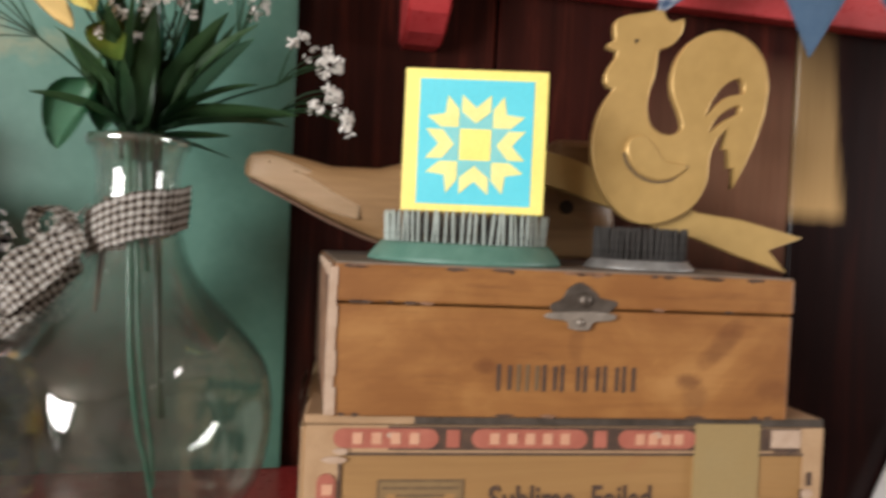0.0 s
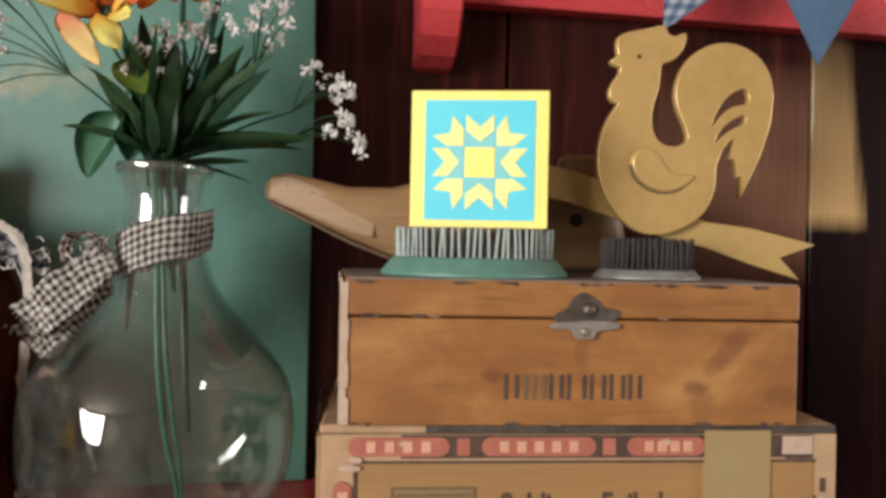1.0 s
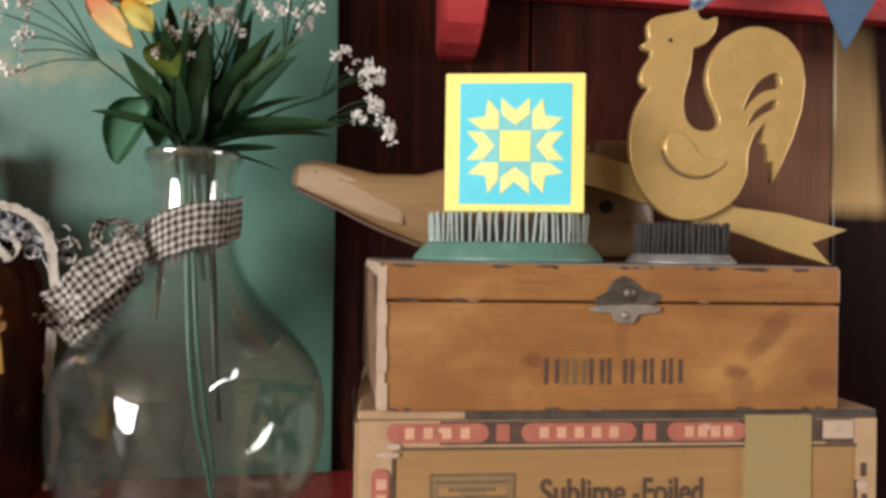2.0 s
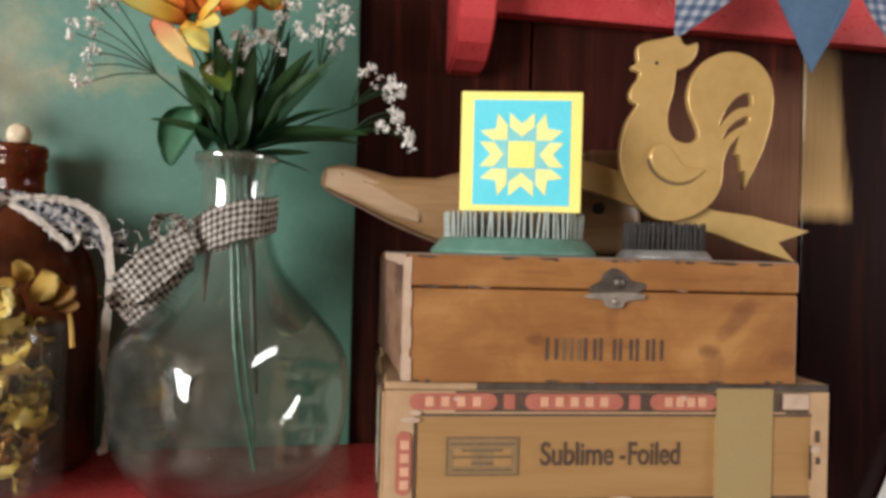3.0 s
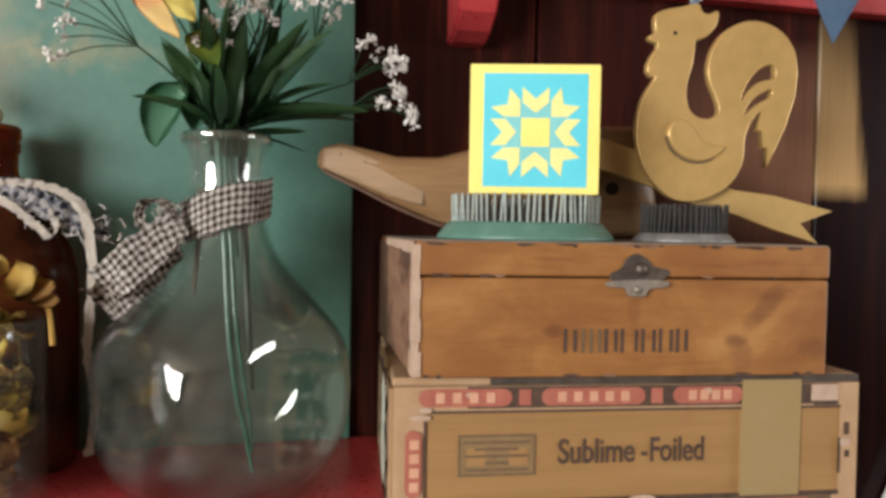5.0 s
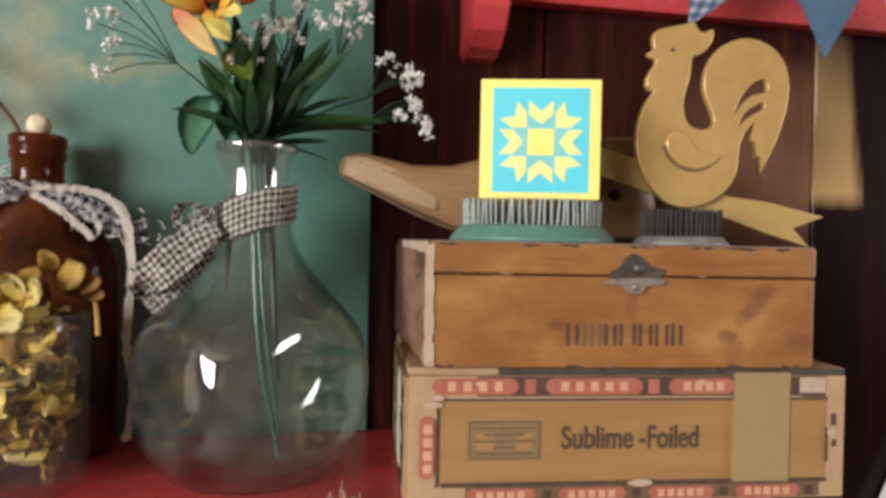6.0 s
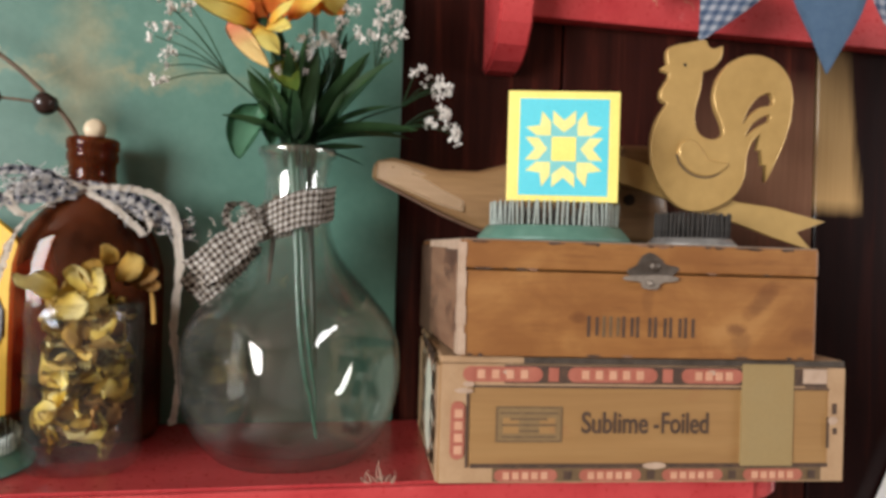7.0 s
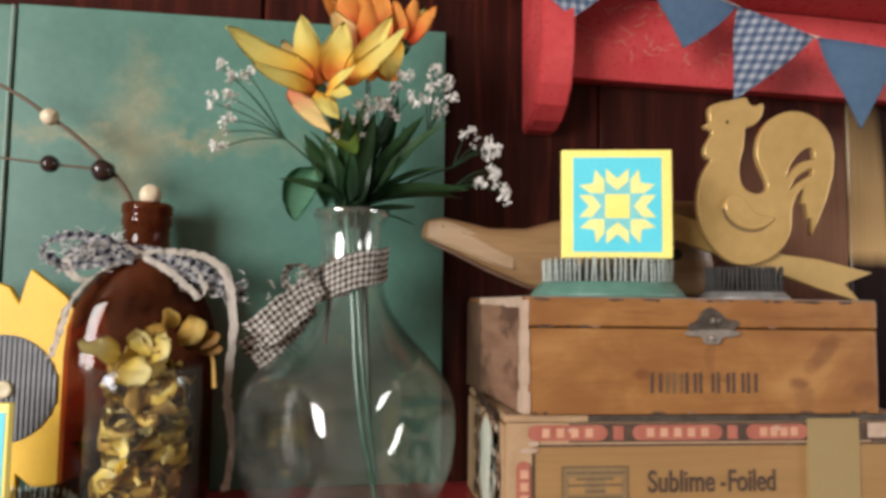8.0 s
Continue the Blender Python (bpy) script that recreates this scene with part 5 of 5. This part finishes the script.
    # baby's breath: wiry sprays with clusters of tiny blossoms
    def spray(root, tips, n, spread, size, label=""):
        hub = Vector(root)
        stalk = part("spray", tube([tuple(neck + Vector((0, 0, 0.004))), tuple(neck.lerp(hub, 0.6) + Vector((0, 0, 0.004))), tuple(hub)], 0.0009, 0.0006, 5, 5), M_LEAF, ob, label)
        for t in tips:
            t = Vector(t)
            part("twiglet", tube([tuple(hub), tuple(hub.lerp(t, 0.5) + Vector((0, 0, 0.003))), tuple(t)], 0.0005, 0.0004, 5, 4), M_LEAF, stalk)
            bm = bmesh.new()
            for _ in range(n):
                q = t + Vector((rnd.gauss(0, spread), rnd.gauss(0, spread), rnd.gauss(0, spread)))
                b2 = bmesh.new()
                floret(rnd, size * rnd.uniform(0.75, 1.2), b2)
                bmesh.ops.translate(b2, verts=b2.verts, vec=q)
                me = bpy.data.meshes.new("tmp")
                b2.to_mesh(me)
                b2.free()
                bm.from_mesh(me)
                bpy.data.meshes.remove(me)
            part("blossoms", bm, M_BLOSSOM, stalk, smooth=False)

    white = "spray of tiny white blossoms on wiry stems"
    for root, depth, tips in (((-0.152, 0.058, 1.552), 0.055, ((-0.196, 1.600), (-0.177, 1.595), (-0.187, 1.591), (-0.197, 1.572), (-0.190, 1.563), (-0.193, 1.555), (-0.196, 1.544), (-0.189, 1.579))),
                              ((-0.086, 0.055, 1.552), 0.050, ((-0.077, 1.590), (-0.085, 1.580), (-0.092, 1.573), (-0.101, 1.577), (-0.068, 1.582), (-0.080, 1.572), (-0.072, 1.596))),
                              ((-0.055, 0.062, 1.558), 0.060, ((-0.049, 1.606), (-0.037, 1.590), (-0.051, 1.594), (-0.043, 1.582), (-0.056, 1.586), (-0.048, 1.576), (-0.040, 1.600))),
                              ((-0.035, 0.076, 1.540), 0.078, ((-0.024, 1.567), (-0.012, 1.560), (-0.002, 1.553), (-0.011, 1.552), (-0.006, 1.557))),
                              ((-0.034, 0.080, 1.526), 0.080, ((-0.008, 1.539), (0.003, 1.526), (-0.004, 1.533), (-0.013, 1.531), (0.000, 1.538), (0.006, 1.521))),
                              ((-0.106, 0.050, 1.540), 0.044, ((-0.110, 1.562), (-0.118, 1.552), (-0.103, 1.556), (-0.098, 1.566)))):
        spray(unlean @ Vector(root), [unlean @ Vector((x, depth + rnd.uniform(-0.006, 0.006), z)) for x, z in tips], 5, 0.0026, 0.0023, white)
    return ob


vase()
bouquet()

# ---- amber bottle ----


def amber_bottle():
    bx, by = -0.2560, 0.1130
    ob = thing("glass_bottle", "amber glass flask with frayed ribbon and twine round its neck", "bottle", pose(bx, by, SHELF + 0.0006, 0, 0, 9) @ Matrix.Diagonal((1, 1, 1.024, 1)))

    def section(w, d, z, p=3.2):
        row = []
        for i in range(48):
            a = 2 * math.pi * i / 48
            ca, sa = math.cos(a), math.sin(a)
            row.append((w * math.copysign(abs(ca) ** (2 / p), ca), d * math.copysign(abs(sa) ** (2 / p), sa), z))
        return row

    prof = [(0.049, 0.021, 0.0, 3.2), (0.0535, 0.0248, 0.004, 3.2), (0.0545, 0.0255, 0.012, 3.2), (0.0545, 0.0255, 0.105, 3.2), (0.0535, 0.0252, 0.122, 3.0), (0.0500, 0.0245, 0.136, 2.8), (0.0430, 0.0232, 0.149, 2.6),
            (0.0330, 0.0215, 0.160, 2.4), (0.0235, 0.0190, 0.1685, 2.2), (0.0175, 0.0168, 0.176, 2.0), (0.0158, 0.0158, 0.184, 2.0), (0.0158, 0.0158, 0.194, 2.0), (0.0172, 0.0172, 0.1955, 2.0), (0.0172, 0.0172, 0.2005, 2.0),
            (0.0160, 0.0160, 0.202, 2.0), (0.0176, 0.0176, 0.2035, 2.0), (0.0176, 0.0176, 0.2095, 2.0), (0.0160, 0.0160, 0.2110, 2.0)]
    prof = [(w * (0.925 if z < 0.165 else 1.0), d * 1.08, z, 2 + (p - 2) * 0.45) for w, d, z, p in prof]      # soft, nearly oval corners
    rows = [section(w, d, z, p) for w, d, z, p in prof]
    rows += [section(max(w - 0.0026, 0.004), max(d - 0.0026, 0.004), z if z > 0.01 else 0.006, p) for w, d, z, p in prof[::-1]]
    part("glass", rings(rows), M_AMBER, ob, "dark amber glass", smooth=True)
    rnd = random.Random(21)
    # gingham strip and twine bow round the neck
    ring_pts = [(0.0182 * math.cos(a), 0.0182 * math.sin(a), 0.1745 + 0.001 * math.sin(3 * a)) for a in [2 * math.pi * k / 14 for k in range(15)]]
    part("ribbon", ribbon(ring_pts, [(0, 0, 0.0045)] * 15, 0.0007, 4, 0.0008, 5), M_GING_NAVY, ob, "frayed navy gingham ribbon", smooth=True)
    for s, pts in enumerate(([(0.004, -0.019, 0.174), (0.025, -0.024, 0.168), (0.042, -0.025, 0.160), (0.058, -0.024, 0.152), (0.070, -0.022, 0.146)], [(-0.004, -0.019, 0.174), (-0.022, -0.024, 0.176), (-0.040, -0.025, 0.172), (-0.052, -0.024, 0.163)])):
        part("ribbon_tail", ribbon(pts, [(0.001, 0, 0.0050), (0.002, 0.001, 0.0066), (0.002, 0, 0.0066), (0.002, 0, 0.0058), (0.002, 0, 0.0040)][: len(pts)], 0.0007, 6, 0.0016, 9 + s), M_GING_NAVY, ob, "ruffled gingham ribbon tail")
    twines = ([(0.0, -0.0195, 0.175), (0.022, -0.025, 0.176), (0.046, -0.027, 0.171), (0.060, -0.028, 0.155), (0.064, -0.029, 0.120), (0.061, -0.030, 0.080), (0.066, -0.031, 0.045), (0.062, -0.031, 0.014)],
              [(0.0, -0.0195, 0.173), (0.018, -0.027, 0.163), (0.034, -0.029, 0.150), (0.040, -0.029, 0.144), (0.044, -0.028, 0.150), (0.038, -0.026, 0.160)],
              [(0.0, -0.0195, 0.174), (-0.024, -0.026, 0.180), (-0.046, -0.027, 0.170), (-0.036, -0.026, 0.155), (-0.012, -0.022, 0.170)],
              [(0.0, -0.0195, 0.172), (-0.026, -0.027, 0.160), (-0.042, -0.029, 0.140), (-0.048, -0.030, 0.118), (-0.052, -0.031, 0.104)])
    for k, pts in enumerate(twines):
        part("twine", ribbon(pts, [(0.0028 * (1 if k != 1 else 0.7), -0.0008, 0.0016)] * len(pts), 0.0010, 9, 0.0008, 30 + k), M_TWINE, ob, "pale flat cotton twine", smooth=True)
    part("ribbon_loop", ribbon([(-0.004, -0.020, 0.172), (-0.022, -0.028, 0.182), (-0.046, -0.030, 0.184), (-0.060, -0.029, 0.176), (-0.052, -0.027, 0.166), (-0.028, -0.026, 0.166), (-0.006, -0.022, 0.170)],
                               [(0, 0.001, 0.003), (0.001, 0.001, 0.0032), (0.001, 0.002, 0.0036), (0.002, 0.002, 0.003), (0.001, 0.001, 0.0032), (0, 0.001, 0.003), (0, 0.001, 0.003)], 0.0007, 7, 0.0014, 17), M_GING_NAVY, ob, "crumpled gingham ribbon loop")
    # frayed threads that curl off the ribbon's ends
    for i in range(130):
        side = rnd.random() < 0.5
        t = rnd.random()
        base = Vector((-0.014 - 0.046 * t, -0.028, 0.178 - 0.004 * t)) if side else Vector((0.016 + 0.056 * t, -0.026, 0.172 - 0.026 * t))
        base += Vector((rnd.gauss(0, 0.003), rnd.gauss(0, 0.003), rnd.gauss(0, 0.0055)))
        d = Vector((rnd.gauss(0, 0.005), rnd.gauss(0, 0.002), rnd.gauss(0, 0.004)))
        curl = Vector((rnd.gauss(0, 0.0025), rnd.gauss(0, 0.001), rnd.gauss(0, 0.003)))
        part("loose_thread", tube([base, base + d * 0.4 + curl, base + d + curl * 0.3], rnd.uniform(0.0003, 0.0006), 0.0002, 4, 4), M_FRAY if i % 4 else M_GING_NAVY, ob)
    return ob


def berry_spray():
    ob = thing("berry_spray", "brown twigs with dark and cream berries, standing in an amber bottle", "dried twigs", LEAN)
    x, y = -0.2600, 0.1100
    part("twig", tube([(x + 0.004, y, 1.47), (x - 0.004, y - 0.002, 1.506), (x - 0.020, y - 0.004, 1.530), (x - 0.044, y - 0.004, 1.553), (x - 0.062, y - 0.004, 1.566), (x - 0.082, y - 0.003, 1.580), (x - 0.105, y, 1.592)], 0.0021, 0.0014, 6, 5), M_TWIG, ob)
    part("twig", tube([(x - 0.022, y - 0.004, 1.529), (x - 0.042, y - 0.005, 1.531), (x - 0.062, y - 0.005, 1.5325), (x - 0.110, y - 0.004, 1.538)], 0.0011, 0.0008, 6, 5), M_TWIG, ob)
    for i, (a, b, c, r, mat) in enumerate(((x - 0.024, y - 0.006, 1.5290, 0.0082, M_BEAD_DARK), (x - 0.0605, y - 0.006, 1.5325, 0.0063, M_BEAD_DARK), (x - 0.0615, y - 0.006, 1.5660, 0.0062, M_BEAD_CREAM), (x + 0.0085, y - 0.004, 1.5125, 0.0077, M_BEAD_CREAM))):
        bm = bmesh.new()
        bmesh.ops.create_uvsphere(bm, u_segments=18, v_segments=12, radius=r)
        for v in bm.verts:
            k = 1 + 0.05 * noise.noise(v.co * 220 + Vector((i, 0, 0)))
            v.co *= k
            if v.co.z > r * 0.85:
                v.co.z -= (v.co.z - r * 0.85) * 0.9
        part("berry", bm, mat, ob, "cream berry" if mat is M_BEAD_CREAM else "glossy dark berry", True, pose(a, b, c, 20 * i, 30, 0))
    part("stalk", tube([(x + 0.003, y, 1.480), (x + 0.006, y - 0.002, 1.498), (x + 0.0085, y - 0.004, 1.507)], 0.0012, 0.001, 6, 4), M_TWIG, ob)
    return ob


amber_bottle()
berry_spray()

# ---- jar of dried petals ----


def jar():
    ob = thing("glass_jar", "clear glass jar packed with dried yellow petals on red shelf", "jar", pose(-0.2325, 0.0480, SHELF + 0.0006) @ Matrix.Diagonal((1, 1, 1.025, 1)))
    r = 0.0335

    def sq(w, z, p=2.6):
        return [(w * math.copysign(abs(math.cos(a)) ** (2 / p), math.cos(a)), w * 0.92 * math.copysign(abs(math.sin(a)) ** (2 / p), math.sin(a)), z) for a in [2 * math.pi * i / 44 for i in range(44)]]

    rows = [sq(r * 0.9, 0), sq(r * 0.98, 0.003), sq(r, 0.010), sq(r, 0.086), sq(r * 0.985, 0.094, 3), sq(r * 0.99, 0.0985, 2.6), sq(r * 0.97, 0.1005, 2.6), sq(r * 0.93, 0.099, 2.6), sq(r * 0.93, 0.092, 3), sq(r * 0.945, 0.084), sq(r * 0.945, 0.012), sq(r * 0.85, 0.008)]
    part("glass", rings(rows), M_GLASS_JAR, ob, smooth=True)
    part("rim", rings([sq(r * 0.99, 0.0990, 2.6), sq(r * 1.005, 0.1002, 2.6), sq(r * 0.985, 0.1018, 2.6), sq(r * 0.94, 0.1008, 2.6)], cap=False), M_GLASS_JAR, ob, smooth=True)
    pot = thing("dried_petals", "heap of dried yellow petals and brown husks filling a glass jar", "potpourri", pose(-0.2325, 0.0480, SHELF + 0.0105))
    rnd = random.Random(3)
    meshes = [mesh_of(petal(0.024 * s, 0.022 * s, c, 0.4, 0.5, t, 9, 6, 0.0005, 0.16), "petal", m, True) for s, c, t, m in
              ((1.0, 1.2, 0.4, M_DRIED), (0.85, -0.9, 0.8, M_DRIED), (1.1, 0.7, -0.6, M_OCHRE), (0.8, 1.5, 0.2, M_DRIED_BROWN), (0.75, 0.6, 1.0, M_DRIED_BROWN))]
    for i in range(110):
        z = rnd.uniform(0.0, 0.090)
        a, q = rnd.uniform(0, 6.28), 0.0175 * math.sqrt(rnd.uniform(0.4, 1))
        brown = rnd.random() < (0.5 if z < 0.022 else 0.12)
        me = meshes[rnd.choice((3, 4))] if brown else meshes[rnd.choice((0, 1, 2))]
        m = Matrix.Translation((q * math.cos(a), q * math.sin(a) * 0.9, z + 0.004)) @ Euler((rnd.uniform(-1, 1), rnd.uniform(-1, 1), rnd.uniform(0, 6.3))).to_matrix().to_4x4() @ Matrix.Translation((0, -0.012, 0))
        p = part("petal", me, None, pot)
        p.matrix_basis = m
    # broad petals heaped above the rim, and a brown husk with its stalk hanging over
    for x, z, y, wx, wz, wy, ln, wd, curl, cup, mat in ((-0.2400, 1.409, 0.022, -1.0, 0.12, -0.25, 0.029, 0.017, 0.7, 0.5, M_DRIED), (-0.2420, 1.402, 0.024, 1.0, -0.45, -0.2, 0.028, 0.020, 0.5, 0.5, M_DRIED),
                                                        (-0.2330, 1.408, 0.030, 0.45, 1.0, -0.1, 0.024, 0.018, 0.9, 0.8, M_DRIED), (-0.2240, 1.428, 0.030, 0.2, -1.0, -0.1, 0.026, 0.014, 0.8, 0.8, M_OCHRE),
                                                        (-0.2230, 1.409, 0.022, 1.0, 0.10, -0.4, 0.028, 0.016, 0.8, 0.8, M_DRIED), (-0.2240, 1.410, 0.026, 1.0, 0.45, -0.1, 0.024, 0.015, 1.0, 0.9, M_DRIED),
                                                        (-0.2120, 1.421, 0.034, 1.0, 0.05, -0.2, 0.026, 0.020, 0.5, 0.5, M_OCHRE), (-0.2150, 1.424, 0.038, -0.3, 1.0, -0.1, 0.018, 0.011, 0.8, 0.6, M_OCHRE),
                                                        (-0.2080, 1.416, 0.036, 1.0, 0.0, -0.1, 0.030, 0.014, 0.5, 0.7, M_DRIED_BROWN), (-0.2000, 1.414, 0.036, 1.0, -0.35, -0.1, 0.022, 0.010, 0.6, 0.7, M_DRIED_BROWN),
                                                        (-0.2000, 1.416, 0.036, 0.7, 0.8, -0.1, 0.016, 0.009, 0.6, 0.7, M_DRIED_BROWN), (-0.2180, 1.405, 0.034, -0.6, 0.9, 0.2, 0.022, 0.014, 0.6, 0.7, M_DRIED_BROWN)):
        y_ax = Vector((wx, wy, wz)).normalized()
        z_ax = Vector((0.1, -1.0, 0.55))
        z_ax = (z_ax - y_ax * z_ax.dot(y_ax)).normalized()
        m = Matrix((y_ax.cross(z_ax), y_ax, z_ax)).transposed().to_4x4()
        m.translation = Vector((x + 0.2325, y - 0.0480, z - SHELF - 0.0105))
        part("petal", petal(ln * 0.92, wd * 1.02, curl * 1.3, cup * 0.5, 0.55, 0.5, 12, 6, 0.0006, 0.16), mat, pot, smooth=True, m=m)
    part("stalk", tube([(0.0395, -0.012, 0.108), (0.0435, -0.014, 0.098), (0.0450, -0.014, 0.082)], 0.0011, 0.0015, 6, 5), M_OCHRE, pot, "pale dry stalk")
    return ob


jar()

# ---- sunflower cutout ----


def sunflower():
    ob = thing("sunflower_ornament", "yellow wooden sunflower cutout with grey corduroy centre and cream button", "ornament", pose(-0.3415, 0.0985, 1.3800))
    pts = []
    n = 9
    for i in range(n):
        a0 = 2 * math.pi * (i + 0.05) / n
        for t, r in ((0.0, 0.058), (0.18, 0.070), (0.40, 0.0745), (0.62, 0.077), (0.80, 0.080), (0.94, 0.0835), (0.97, 0.074), (0.985, 0.064)):
            a = a0 + t * 2 * math.pi / n
            rr = min(r, 0.0795 / max(0.2, abs(math.sin(a)))) if math.sin(a) < 0 else r
            pts.append((rr * math.cos(a), rr * math.sin(a)))
    me = outline([pts], 0.007, 0.0008, 1)
    dressed(me, "petals", M_SUN)
    part("petals", me, M_SUN, ob)
    # corduroy: upright ribs across a disc
    R, ribs = 0.0370, 22
    disc = part("corduroy_disc", lathe([(0, 0.0), (R, 0.0), (R, 0.001), (0, 0.001)], 40), M_CORDUROY, ob, "grey ribbed corduroy disc", m=pose(0, -0.0034, 0, 90))
    for i in range(ribs):
        x = -R + 2 * R * (i + 0.5) / ribs
        h = math.sqrt(R * R - x * x) - 0.0006
        rib = lathe([(0.0, -h), (0.0012, -h + 0.0006), (0.00125, h - 0.0006), (0.0, h)], 8)
        part("rib", rib, M_CORD_RIB, disc, smooth=True, m=pose(x, 0, 0.0011, 90))
    part("button", lathe([(0, 0.0), (0.0055, 0.0), (0.0062, 0.0012), (0.0055, 0.0024), (0.0035, 0.002), (0, 0.002)], 20), M_BUTTON, ob, "cream button", True, pose(0.003, -0.0055, 0.0, 90))
    part("foot", block(-0.030, 0.040, -0.003, 0.004, -0.0840, -0.070, 0.001), M_TWIG, ob, "dark wooden foot")
    return ob


M_CORD_RIB = painted("pale_corduroy_rib", (0.22, 0.23, 0.245), (0.31, 0.315, 0.325), 0.85, 200, bump=0.5, spec=0.2)
M_CORDUROY = painted("grey_corduroy_cloth", (0.10, 0.105, 0.115), (0.17, 0.175, 0.185), 0.85, 200, bump=0.5, spec=0.2)
sunflower()


def dried_sprig():
    """Stiff straw-coloured fibres lying on the shelf's front edge."""
    ob = thing("dried_sprig", "small tuft of straw-coloured dried fibres on the shelf edge", "dried plant")
    rnd = random.Random(9)
    for i in range(12):
        x = -0.046 + rnd.uniform(-0.010, 0.011)
        y = 0.0105 + rnd.uniform(-0.0015, 0.003)
        b = Vector((x, y, SHELF + 0.0004))
        tip = b + Vector((rnd.uniform(-0.006, 0.006), rnd.uniform(-0.006, 0.002), rnd.uniform(0.004, 0.013)))
        part("fibre", tube([b, b.lerp(tip, 0.5) + Vector((rnd.uniform(-0.001, 0.001), 0, 0)), tip], 0.0005, 0.0002, 4, 3), M_STRAW, ob)
    return ob


dried_sprig()

white = thing("white_board", "white-painted board end below the shelf, against the plank wall", "board", ROOM @ pose(0.1560, -0.010, 1.201, 0, 25, 0))
part("panel", block(-0.08, 0.08, -0.008, 0.008, -0.10, 0.10, 0.002), M_WHITE, white)

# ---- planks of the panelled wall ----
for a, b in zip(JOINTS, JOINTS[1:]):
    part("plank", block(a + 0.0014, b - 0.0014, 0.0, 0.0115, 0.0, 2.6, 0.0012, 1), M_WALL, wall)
